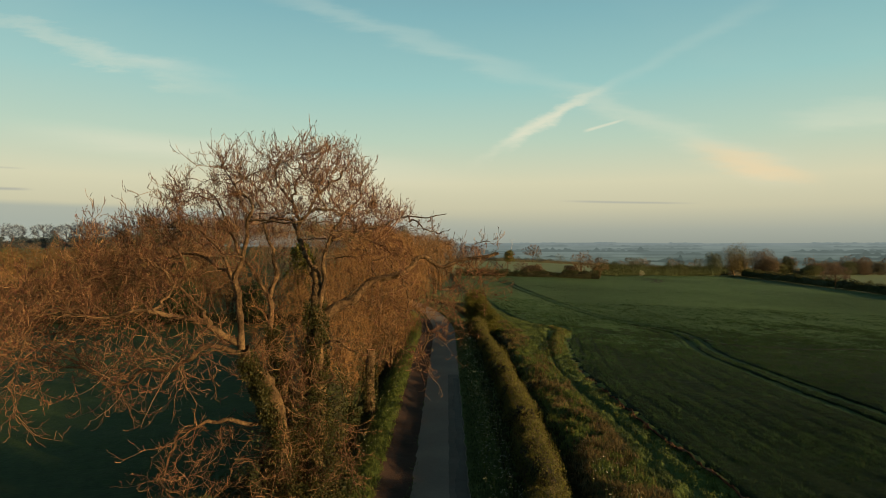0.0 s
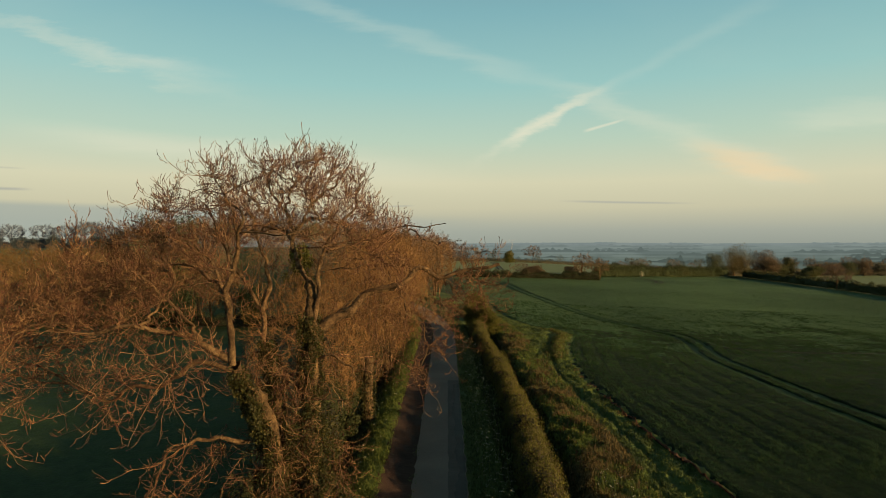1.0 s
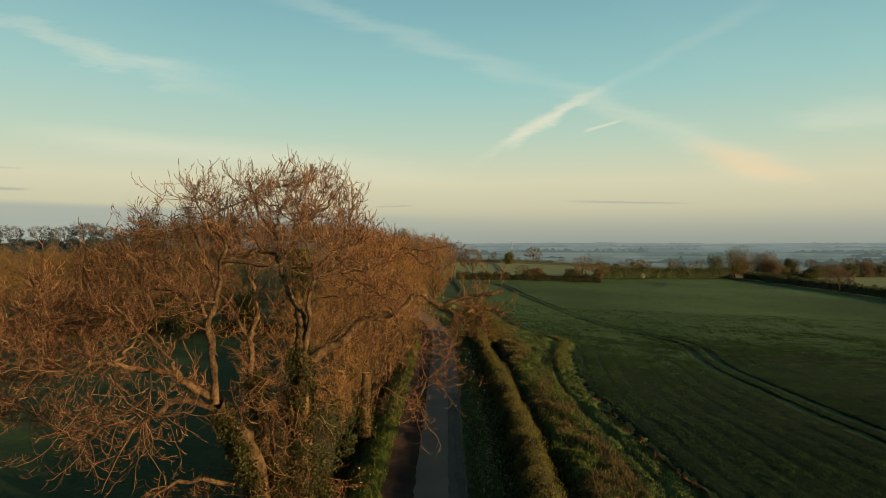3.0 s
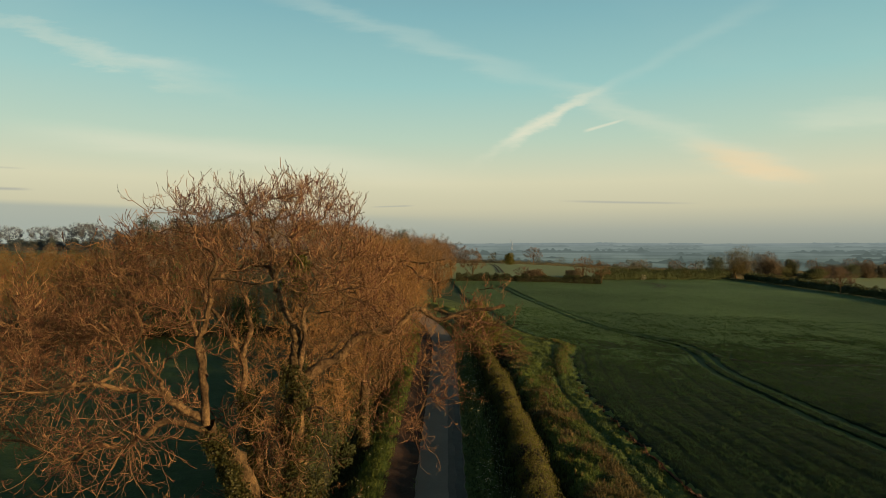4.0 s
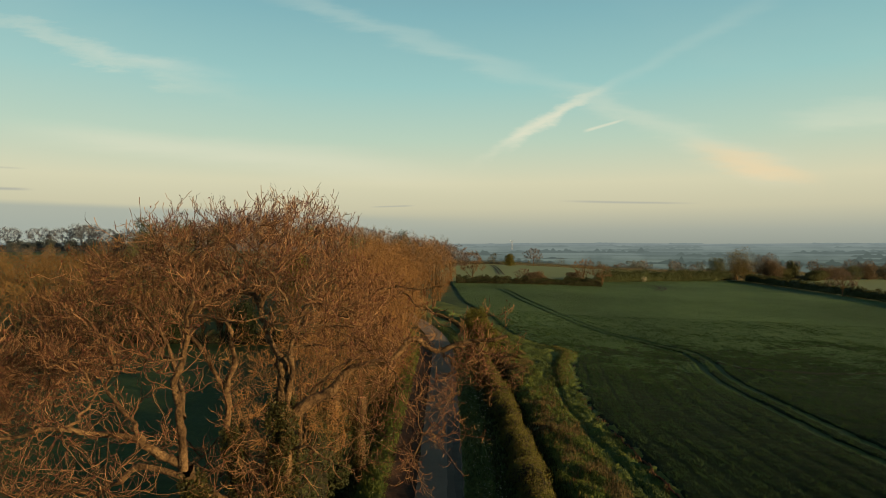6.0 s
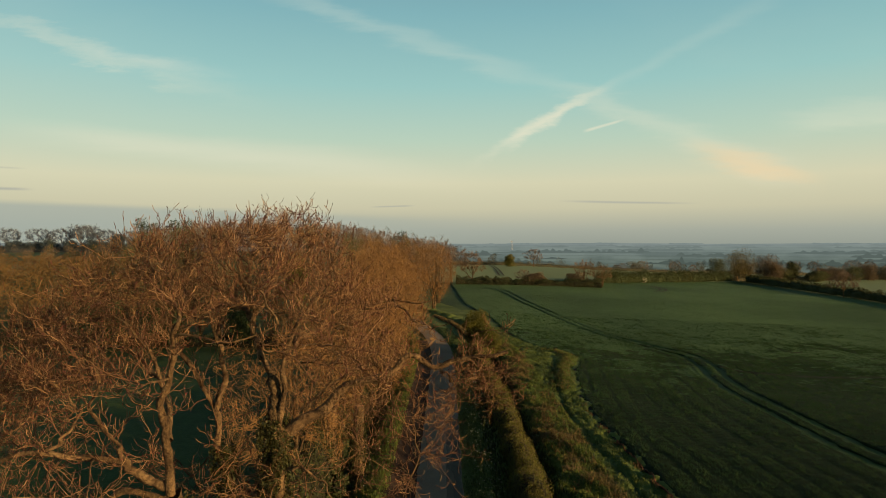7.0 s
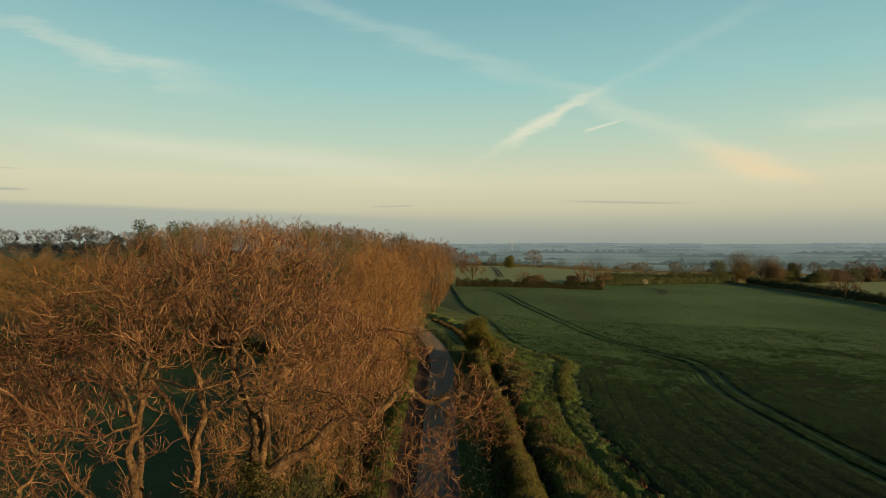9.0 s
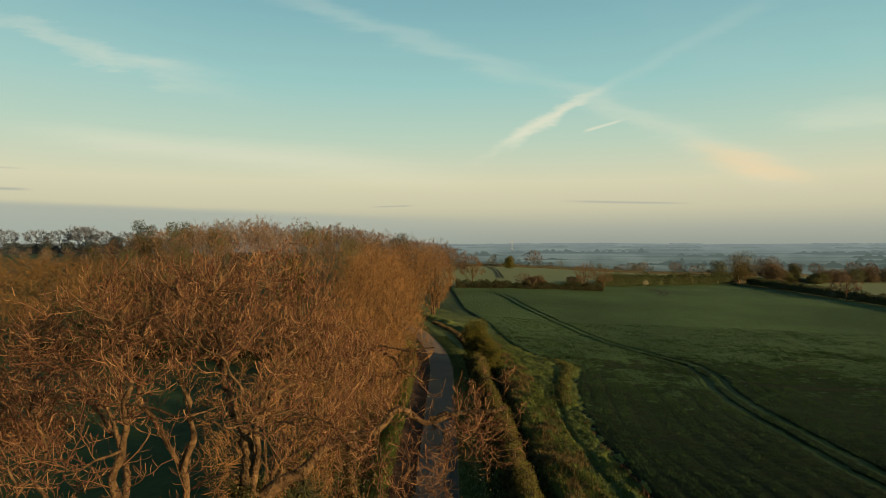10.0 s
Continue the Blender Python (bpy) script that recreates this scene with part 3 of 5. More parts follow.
def far_field(x0, x1, y0, y1, slant, label, lift=0.35):
    """A further field beyond the hedges, laid on the land."""
    xs2, ys2 = np.linspace(0, 1, 24), np.linspace(0, 1, 24)
    U, W = np.meshgrid(xs2, ys2, indexing="xy")
    Y = y0 + (y1 - y0) * W + slant * U
    X = x0 + (x1 - x0) * U
    V = np.stack([X, Y, land(X, Y) + lift], -1).reshape(-1, 3)
    i, j = np.meshgrid(np.arange(23), np.arange(23), indexing="xy")
    a = (j * 24 + i).ravel()
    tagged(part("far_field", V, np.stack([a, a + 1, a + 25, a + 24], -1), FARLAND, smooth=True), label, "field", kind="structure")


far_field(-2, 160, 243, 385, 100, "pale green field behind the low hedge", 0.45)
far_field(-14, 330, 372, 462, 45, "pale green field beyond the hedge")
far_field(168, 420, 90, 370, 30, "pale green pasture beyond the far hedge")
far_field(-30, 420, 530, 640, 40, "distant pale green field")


# two pairs of wheel tracks that swing through the crop
def track(px, py, gauge, width, name, label, lift=0.1):
    """A bare wheel rut pressed into the crop along a smooth line of the plan."""
    n = 260
    t = np.linspace(0, len(px) - 1, n)
    x, y = spline(np.array(px, float), t), spline(np.array(py, float), t)
    d = unit(np.stack([np.gradient(x), np.gradient(y)], -1))
    nx, ny = -d[:, 1], d[:, 0]
    s = np.linspace(-0.5, 0.5, 4)
    wob = width * (1 + 0.25 * wave(t * 9, t * 5, 1.7))[:, None]
    X = (x + nx * gauge)[:, None] + nx[:, None] * s * wob
    Y = (y + ny * gauge)[:, None] + ny[:, None] * s * wob
    Z = crop_z(X, Y) + lift
    V = np.stack([X, Y, Z], -1).reshape(-1, 3)
    i, j = np.meshgrid(np.arange(3), np.arange(n - 1), indexing="xy")
    a = (j * 4 + i).ravel()
    tagged(part(name, V, np.stack([a, a + 1, a + 5, a + 4], -1), RUT), label, "wheel rut", kind="structure")


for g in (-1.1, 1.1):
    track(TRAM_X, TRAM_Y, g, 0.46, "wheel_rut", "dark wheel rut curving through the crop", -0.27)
for g in (-1.0, 1.0):
    track((74, 80, 83, 82.5, 79.5, 75), (268, 262, 253, 243, 233, 225), g, 0.8, "wheel_rut", "far wheel rut turning in the crop", 0.24)
for g in (-1.0, 1.0):
    track((33, 32.5, 31.5, 29.5, 27.5), (440, 405, 372, 335, 300), g, 0.8, "wheel_rut", "wheel rut in the field beyond the hedge", 0.42)
EDGE_Y = np.r_[np.arange(20, 86, 6.0), np.arange(86, 108, 2.5), np.arange(108, 226, 9.0)]
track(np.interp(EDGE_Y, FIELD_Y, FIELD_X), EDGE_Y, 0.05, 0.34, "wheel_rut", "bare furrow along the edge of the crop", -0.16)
def soil_lip():
    """A ragged lip of turned red soil between the margin and the furrow, facing the crop."""
    yy = np.arange(24, 54, 0.16)
    s = np.linspace(0, 1, 5)
    wide = 0.05 + 0.26 * (1 - smooth(yy, 40, 53)) * np.maximum(wave(yy, yy * 0.4, 1.6) + 0.5 * wave(yy, yy * 0.7, 5.0, 2.0) + 0.35, 0)
    X = (field_edge(yy) - 0.12)[:, None] - wide[:, None] * (1 - s)
    Y = np.repeat(yy[:, None], 5, 1)
    Z = tussock_z(X, Y) + 0.10 + (0.16 + 0.10 * wave(yy, yy, 4.0, 7.0))[:, None] * np.sin(math.pi * np.minimum(1 - s, 0.62)) - 0.14 * (s == 1)
    i, j = np.meshgrid(np.arange(4), np.arange(len(yy) - 1), indexing="xy")
    a = (j * 5 + i).ravel()
    tagged(part("soil_lip", np.stack([X, Y, Z], -1).reshape(-1, 3), np.stack([a, a + 1, a + 6, a + 5], -1), TURNED, smooth=True), "ragged lip of turned red soil along the crop's edge", "soil", kind="structure")


soil_lip()
track(BRANCH_X, BRANCH_Y, 0.0, 0.5, "wheel_rut", "faint furrow branching off the wheel track", 0.05)
track((57.6, 59.4, 61.2), (109.0, 109.9, 109.4), 0.0, 1.6, "bare_patch", "small bare patch in the crop", -0.1)

rng = np.random.default_rng(7)


# ---------------------------------------------------------------- trees
def ribbons(P, R, rng):
    """Flat narrow strips for fine twigs."""
    n, k, _ = P.shape
    T = unit(P[:, -1] - P[:, 0])
    A = unit(np.cross(T, rng.normal(size=T.shape)))[:, None] * R[..., None]
    V = np.stack([P - A, P + A], 2).reshape(-1, 3)
    i, j = np.meshgrid(np.arange(n), np.arange(k - 1), indexing="ij")
    a = ((i * k + j) * 2).ravel()
    return V, np.stack([a, a + 1, a + 3, a + 2], -1)


def lifts(k, n, first, last):
    return np.linspace(first, last, k)[:, None, None] * np.ones((1, n, 1))


def bow(A, M, B, k, wobble, r):
    """Curved paths from A by way of M to B, n at once, with a little wandering."""
    t = np.linspace(0, 1, k)[None, :, None]
    P = (1 - t) ** 2 * A[:, None] + 2 * t * (1 - t) * M[:, None] + t**2 * B[:, None]
    far = np.linalg.norm(B - A, axis=1)[:, None, None]
    return P + r.normal(0, wobble, P.shape) * far * np.sin(math.pi * t)


def crown_tree(seed, h, w, clear, limbs, boughs, twigs, trunk_r, twig_r, stems=1, side=2, droop=0.0, sides=5, narrow=0.0, bends=4, longest=0.22):
    """A leafless tree whose limbs fork again and again until they fill a rounded crown: meshes of its wood and of its twigs.
    clear: share of the height with no crown; droop: how far the outer twigs hang; narrow: how far the crown tapers to its foot."""
    r = np.random.default_rng(seed)
    mid, half = h * (1 + clear) / 2, h * (1 - clear) / 2
    lump = r.uniform(0, 6.28, 4)

    def place(d, s):
        """A place in the crown: a direction and the share of the way to its outer surface."""
        a = np.arctan2(d[:, 1], d[:, 0])
        out = 1 + 0.13 * np.sin(2 * a + lump[0] + 3 * d[:, 2]) + 0.11 * np.sin(3 * a + lump[1] - 4 * d[:, 2]) + 0.07 * np.sin(5 * a + lump[2])
        p = d * np.array([w / 2, w / 2, half]) * (s * out)[:, None] + np.array([0, 0, mid])
        low = np.clip((mid - p[:, 2]) / half, 0, 1)[:, None]
        return p * np.concatenate([1 - narrow * low, 1 - narrow * low, np.ones_like(low)], 1)

    def ways(n, lowest):
        z = r.uniform(lowest, 1.0, n)
        a = np.arange(n) * 2.399 + r.uniform(0, 6.28) + r.normal(0, 0.3, n)
        q = np.sqrt(1 - z**2)
        return np.c_[np.cos(a) * q, np.sin(a) * q, z]

    wood = []
    fork = max(clear, 0.08) * h
    az = r.uniform(0, 6.28, stems)
    foot = np.c_[np.cos(az), np.sin(az), np.zeros(stems)] * trunk_r * (0 if stems == 1 else 1.6) - np.array([0, 0, 0.3])
    crest = np.c_[np.cos(az) * w * 0.10, np.sin(az) * w * 0.10, np.full(stems, h * 0.86)] * r.uniform(0.9, 1.05, (stems, 1))
    T = bow(foot, (foot + crest) / 2 + r.normal(0, 0.03 * h, (stems, 3)) * np.array([1, 1, 0]), crest, 10, 0.008, r)
    TR = trunk_r * np.linspace(1, 0.10, 10) ** 1.1 * np.ones((stems, 1))
    wood.append(tubes(T, TR, max(sides, 6), r))
    # limbs
    d = ways(limbs, -0.15)
    end = place(d, r.uniform(0.72, 0.92, limbs))
    who = r.integers(0, stems, limbs)
    lev = np.clip(fork / h * r.uniform(0.75, 1.5, limbs) + 0.25 * np.clip(d[:, 2], 0, 1) * r.uniform(0.3, 1, limbs), 0.04, 0.7) / 0.9 * 9
    j = np.clip(lev.astype(int), 0, 8)
    f = (lev - j)[:, None]
    start = T[who, j] * (1 - f) + T[who, j + 1] * f
    via = start + (end - start) * np.array([0.6, 0.6, 0.38])
    Lp = bow(start, via, end, 10, 0.018, r)
    r0 = np.minimum(TR[who, j] * 0.62, trunk_r * 0.5)
    LR = r0[:, None] * np.linspace(1, 0.16, 10)
    wood.append(tubes(Lp, np.maximum(LR, twig_r), sides, r))
    nodes = np.concatenate([Lp[:, 3:].reshape(-1, 3), T[:, 5:].reshape(-1, 3)])
    # boughs, each from the nearest wood further in
    centre = np.array([0, 0, mid - half * 0.5])
    d = ways(boughs, -0.45)
    goal = place(d, r.uniform(0.5, 0.97, boughs) ** 0.7)
    order = np.argsort(np.linalg.norm(goal - centre, axis=1))
    Q = []
    for g in goal[order]:
        gap = np.linalg.norm(nodes - g, axis=1) + 2.0 * np.maximum(np.linalg.norm(nodes - centre, axis=1) - np.linalg.norm(g - centre), 0)
        a = nodes[np.argmin(gap)]
        q = bow(a[None], (a + (g - a) * np.array([0.6, 0.6, 0.4]))[None], g[None], 6, 0.03, r)[0]
        Q.append(q)
        nodes = np.concatenate([nodes, q[2:]])
    Q = np.stack(Q)
    far = np.linalg.norm(Q[:, -1] - Q[:, 0], axis=1)[:, None]
    QR = np.maximum((0.010 + 0.013 * far) * np.linspace(1, 0.4, 6), twig_r)
    wood.append(tubes(Q, QR, max(sides - 1, 3), r))
    # twigs
    nodes = np.concatenate([nodes, Q[:, 1:].reshape(-1, 3)])
    goal = place(ways(twigs, -0.75), r.uniform(0.55, 1.06, twigs) ** 0.6)
    foot = np.empty_like(goal)
    for k in range(0, twigs, 500):
        gap = np.linalg.norm(nodes[None] - goal[k:k + 500, None], axis=2)
        foot[k:k + 500] = nodes[np.argmin(gap + r.uniform(0, 0.3, gap.shape), axis=1)]
    way = goal - foot
    reach = np.linalg.norm(way, axis=1, keepdims=True)
    goal = foot + way / np.maximum(reach, 0.01) * np.clip(reach, 0.04 * w, longest * w)
    goal[:, 2] += (0.03 - droop) * w * r.uniform(0.2, 1, twigs)
    P = bow(foot, (foot + goal) / 2 + np.array([0, 0, (droop - 0.02) * w * 0.5]), goal, bends, 0.04, r)
    R = twig_r * np.linspace(1.2, 0.6, bends) * np.ones((twigs, 1))
    fine = [ribbons(P, R, r)]
    if side:
        at, ww, _, _ = sprout(P, R, side, 0.25, 1.0, 0.6, r)
        S, SR = grow(at, ww + np.array([0, 0, 0.25]), 0.055 * w * r.uniform(0.5, 1.3, len(at)), np.full(len(at), twig_r * 0.8), np.full(len(at), twig_r * 0.4), 1, 0.1, lifts(1, len(at), 0.05, 0.05), r)
        fine.append(ribbons(S, SR, r))
    return merge(wood), merge(fine)


def tree_thing(name, meshes, bark, twigs, label, category="tree", group=""):
    root = tagged(new(name), label, category, group)
    part("trunk", *meshes[0], bark, root, smooth=True)
    part("crown", *meshes[1], twigs, root, "leafless twigs")
    return root


def set_at(ob, x, y, s=1.0, turn=0.0, sink=0.1):
    ob.location, ob.rotation_euler, ob.scale = (x, y, float(ground_z(x, y)) - sink), (0, 0, turn), (s, s, s)
    return ob


def copy_at(ob, x, y, s=1.0, turn=0.0, sink=0.1):
    c = copy_thing(ob, pose(x, y, float(ground_z(x, y)) - sink, 0, 0, math.degrees(turn)))
    c.scale = (s, s, s)
    return c


def smooth_path(pts, k, wobble, r):
    p = np.array(pts, float)
    t = np.linspace(0, len(p) - 1, k)
    q = np.stack([spline(p[:, a], t) for a in range(3)], -1)
    bend = np.stack([spline(r.normal(0, wobble, k // 3 + 2), np.linspace(0, k // 3, k)) for a in range(3)], -1)
    return q + bend * np.clip(np.arange(k) / 3, 0, 1)[:, None]


# the great ash beside the lane
def great_ash():
    r = np.random.default_rng(21)
    root = tagged(new("ash_tree"), "large leafless ash tree with ivy-clad trunk overhanging the lane", "tree")
    root.location = (-5.4, 23.4, float(ground_z(-5.4, 23.4)))
    o = np.array(root.location)
    K, stems, bearers, radii, density = 44, [], [], [], []
    edge_x, edge_z = (-17.5, -15.0, -12.6, -11.4, -10.2, -9.1, -8.1, -6.8, -5.5, -4.3, -3.2, -2.7, -1.5, 0.3, 2.2), (10.4, 12.0, 13.4, 14.2, 14.8, 15.5, 16.2, 16.5, 16.6, 16.9, 16.5, 15.4, 14.5, 13.9, 13.0)


    def dome(x, y):
        """Height of the crown's outer surface."""
        return np.interp(x, edge_x, edge_z) - 0.03 * np.maximum(np.abs(y - 23.5) - 1.0, 0) ** 2

    def under(p):
        """Draws what reaches out of the rounded crown back towards it."""
        p = np.array(p)
        top = dome(p[..., 0], p[..., 1]) - 0.5
        p[..., 2] = np.where(p[..., 2] > top, top + 0.55 * (p[..., 2] - top), p[..., 2])
        return p


    def limb(name, r0, r1, *pts, bear=True, sides=9, dense=1.0):
        q = under(smooth_path(pts, K, 0.05 if bear else 0.03, r)) - o
        rad = (r0 + (r1 - r0) * np.linspace(0, 1, K) ** 0.8) * (1 + 0.10 * r.normal(size=K)) * (0.74 if bear else 0.92)
        V, F = tubes(q[None], rad[None], sides, r)
        core = np.repeat(q, sides, 0)
        V = core + (V - core) * (1 + 0.12 * r.normal(size=(len(V), 1)))
        part(name, V, F, LIMB_BARK if bear else BARK, root, smooth=True)
        stems.append(q + o)
        if bear:
            bearers.append(q)
            radii.append(rad)
            density.append(dense)

    limb("trunk", 0.52, 0.20, (-5.5, 23.4, -0.3), (-5.6, 23.3, 2.5), (-5.8, 22.9, 5.0), (-6.1, 22.2, 7.3), (-6.7, 21.0, 9.0), sides=14, bear=False)
    limb("trunk", 0.46, 0.16, (-5.1, 23.6, -0.3), (-4.9, 23.7, 3.0), (-4.7, 23.6, 6.0), (-4.7, 23.5, 8.1), (-4.7, 23.4, 9.8), (-4.6, 23.2, 10.9), (-4.7, 23.1, 11.6), sides=14, bear=False)
    limb("limb", 0.165, 0.03, (-6.7, 21.0, 9.0), (-6.7, 20.7, 10.5), (-6.7, 20.6, 11.4), (-6.4, 20.4, 12.3), (-6.1, 19.8, 13.1), (-6.0, 19.8, 13.6), (-6.4, 20.2, 14.1), (-7.2, 21.0, 14.9))
    limb("limb", 0.16, 0.04, (-6.8, 21.0, 9.2), (-7.5, 20.8, 9.6), (-7.8, 20.7, 9.9), (-8.7, 20.3, 10.2), (-9.5, 20.1, 10.3), (-10.4, 20.0, 10.2), (-11.3, 20.0, 10.1), (-12.3, 20.2, 10.3), dense=0.7)
    limb("limb", 0.10, 0.02, (-7.6, 20.7, 9.8), (-7.8, 20.8, 10.2), (-8.3, 21.0, 10.6), (-8.8, 21.2, 11.1), (-8.8, 21.5, 11.9), (-9.3, 21.8, 12.5), (-9.4, 22.0, 13.1), (-9.7, 22.2, 13.9))
    limb("limb", 0.07, 0.02, (-9.5, 20.1, 10.3), (-8.9, 20.3, 10.7), (-8.9, 20.6, 11.3), (-9.4, 20.8, 11.8), (-10.2, 21.0, 12.0))
    limb("limb", 0.125, 0.04, (-6.7, 21.0, 8.8), (-7.7, 21.0, 9.1), (-8.5, 21.3, 8.7), (-9.2, 21.6, 8.2), (-10.2, 21.8, 8.2), (-11.0, 22.0, 7.6), (-11.7, 22.0, 7.8), (-12.4, 22.2, 8.0), (-13.6, 22.6, 8.5), (-15.0, 23.0, 8.7), dense=1.0)
    limb("limb", 0.12, 0.025, (-6.7, 20.9, 10.4), (-7.5, 22.5, 11.2), (-8.2, 23.4, 11.6), (-9.1, 24.2, 11.9), (-10.3, 25.0, 12.0), (-11.6, 25.8, 12.0), (-13.3, 26.6, 11.9), (-14.8, 27.0, 12.3))
    limb("limb", 0.20, 0.03, (-5.7, 23.4, 4.5), (-6.0, 23.5, 8.1), (-6.4, 23.6, 9.1), (-6.5, 23.6, 10.4), (-7.1, 23.8, 11.4), (-7.7, 24.0, 12.1), (-8.1, 24.4, 12.9), (-8.7, 24.8, 13.8), (-9.3, 25.0, 14.6))
    limb("limb", 0.12, 0.025, (-6.5, 23.6, 10.4), (-6.2, 23.6, 11.6), (-6.5, 23.8, 12.4), (-6.8, 24.0, 13.3), (-7.1, 24.2, 14.2), (-7.3, 24.4, 15.1))
    limb("limb", 0.13, 0.09, (-4.7, 23.1, 11.4), (-5.1, 23.4, 12.2), (-5.4, 23.7, 12.8), (-5.4, 23.7, 13.3), sides=9)
    limb("limb", 0.11, 0.025, (-5.4, 23.7, 12.8), (-5.7, 23.9, 13.3), (-6.2, 24.0, 13.5), (-6.9, 24.3, 13.3), (-7.5, 24.6, 13.7), (-8.2, 25.0, 14.4))
    limb("limb", 0.11, 0.025, (-5.4, 23.7, 13.2), (-5.5, 23.7, 13.7), (-5.7, 23.8, 14.1), (-6.2, 23.9, 14.6), (-6.4, 24.0, 15.3), (-6.7, 24.2, 15.8))
    limb("limb", 0.07, 0.02, (-5.7, 23.8, 14.1), (-5.6, 24.3, 14.9), (-5.4, 24.8, 15.4), (-5.2, 25.0, 15.9))
    limb("limb", 0.07, 0.02, (-4.8, 24.2, 14.4), (-4.2, 24.2, 14.9), (-3.7, 24.3, 15.4), (-3.4, 24.5, 15.9))
    limb("limb", 0.06, 0.02, (-6.2, 24.0, 13.5), (-6.6, 23.6, 14.3), (-7.3, 23.4, 14.9), (-8.0, 23.4, 15.2))
    limb("limb", 0.10, 0.02, (-5.4, 23.7, 13.2), (-5.0, 23.9, 13.8), (-4.8, 24.2, 14.4), (-5.0, 24.3, 15.1), (-4.7, 24.5, 15.8), (-4.4, 24.6, 16.3))
    limb("limb", 0.13, 0.025, (-4.55, 23.3, 9.9), (-4.35, 23.0, 11.2), (-4.1, 22.8, 12.4), (-3.9, 22.8, 13.1), (-3.5, 23.0, 13.6), (-3.1, 23.3, 14.2), (-3.0, 23.6, 14.9), (-2.9, 24.0, 15.4))
    limb("limb", 0.09, 0.02, (-4.0, 22.8, 12.6), (-3.5, 23.5, 12.8), (-2.9, 24.2, 12.9), (-2.3, 24.8, 13.3), (-1.4, 24.8, 13.6), (-0.6, 24.5, 13.5), (0.2, 24.2, 13.8), dense=1.1)
    limb("limb", 0.05, 0.015, (-1.4, 24.8, 13.6), (-0.9, 24.0, 13.2), (-0.3, 23.5, 12.9), (0.3, 23.2, 13.0), dense=1.1)
    limb("limb", 0.09, 0.02, (-5.0, 23.9, 13.7), (-4.5, 25.0, 13.8), (-3.8, 26.0, 13.6), (-2.9, 27.0, 13.8), (-2.0, 28.0, 13.5))
    limb("limb", 0.25, 0.065, (-4.7, 23.4, 9.6), (-3.9, 23.6, 10.2), (-3.3, 23.8, 10.4), (-2.8, 23.9, 11.0), (-2.2, 24.0, 11.2), (-1.5, 24.0, 11.35), (-1.0, 24.0, 11.85), (-0.7, 24.0, 11.9), (-0.05, 24.0, 11.68), (0.7, 24.0, 11.9), (1.6, 23.8, 12.0), (2.1, 23.6, 12.1), dense=0.4)
    limb("limb", 0.06, 0.02, (0.0, 24.6, 11.6), (0.8, 24.8, 11.6), (1.6, 25.0, 11.4), (2.3, 25.0, 11.2), dense=0.8)
    limb("limb", 0.045, 0.015, (-1.7, 25.0, 11.5), (-1.4, 24.8, 10.6), (-1.4, 24.6, 9.6), (-1.5, 24.5, 8.5))
    limb("limb", 0.045, 0.015, (0.0, 24.6, 11.6), (0.5, 24.4, 11.0), (0.6, 24.3, 10.2))
    limb("limb", 0.13, 0.03, (-6.0, 22.6, 6.0), (-7.4, 22.1, 6.3), (-8.4, 21.9, 6.3), (-9.2, 21.8, 5.6), (-9.7, 21.7, 4.3), dense=0.45)
    limb("limb", 0.08, 0.025, (-4.8, 23.5, 8.6), (-4.0, 23.2, 8.9), (-3.4, 23.0, 8.7), (-2.9, 22.9, 8.0), dense=0.3)
    limb("limb", 0.11, 0.03, (-5.0, 23.8, 8.0), (-4.4, 25.0, 9.6), (-3.6, 26.4, 10.6), (-2.4, 27.6, 11.0), (-1.4, 28.4, 10.6))
    limb("limb", 0.09, 0.025, (-7.5, 22.5, 11.2), (-8.0, 22.8, 12.2), (-9.2, 23.4, 13.1), (-10.6, 24.0, 13.1), (-11.8, 24.4, 13.3))

    P0, R0 = np.stack(bearers), np.stack(radii)
    reach = np.linalg.norm(np.diff(P0, axis=1), axis=2).sum(1)

    def habit(at, k):
        """Low boughs droop and turn up at their tips, high ones rise."""
        high = np.clip((at[:, 2] - 8.0) / 6.0, 0, 1)
        first, last = -0.16 + 0.24 * high, 0.16 + 0.06 * high
        return (first[None] + (last - first)[None] * np.linspace(0, 1, k)[:, None])[..., None]

    # boughs that fork off the limbs and spread into the rounded crown
    Q, QR = [], []

    def fork(known, goal, bow, nearest, furthest):
        """A bough from the nearest wood to a place in the crown, bowed up or hanging."""
        gap = np.linalg.norm(known - goal, axis=1) + (6.0 * np.maximum(known[:, 2] - goal[2] + 0.35, 0) if bow < 0 else 0)
        foot = known[np.argmin(gap)]
        far = np.linalg.norm(goal - foot)
        if far < nearest or far > furthest:
            return known
        mid = foot + (goal - foot) * np.array([0.55, 0.55, 0.5]) + np.array([0, 0, bow * far]) + r.normal(0, 0.07 * far, 3)
        q = smooth_path([foot, mid, goal], 12, 0.06 * min(far, 1.5), r)
        Q.append(under(q) - o)
        QR.append(np.linspace(0.011 + 0.009 * far, 0.008, 12))
        return np.concatenate([known, q[4:]])

    wood = np.concatenate(bearers) + o
    for n in range(135):
        x, y = -16.4 + 14.6 * ((n * 0.618034) % 1), 23.6 + 2.6 * r.normal()
        wood = fork(wood, np.array([x, y, dome(x, y) - 0.9 - 2.6 * r.uniform() ** 1.3]), -0.08, 0.45, 4.5)
    # hanging boughs low on the field side, about the foot and over the lane
    wood = np.concatenate(stems)
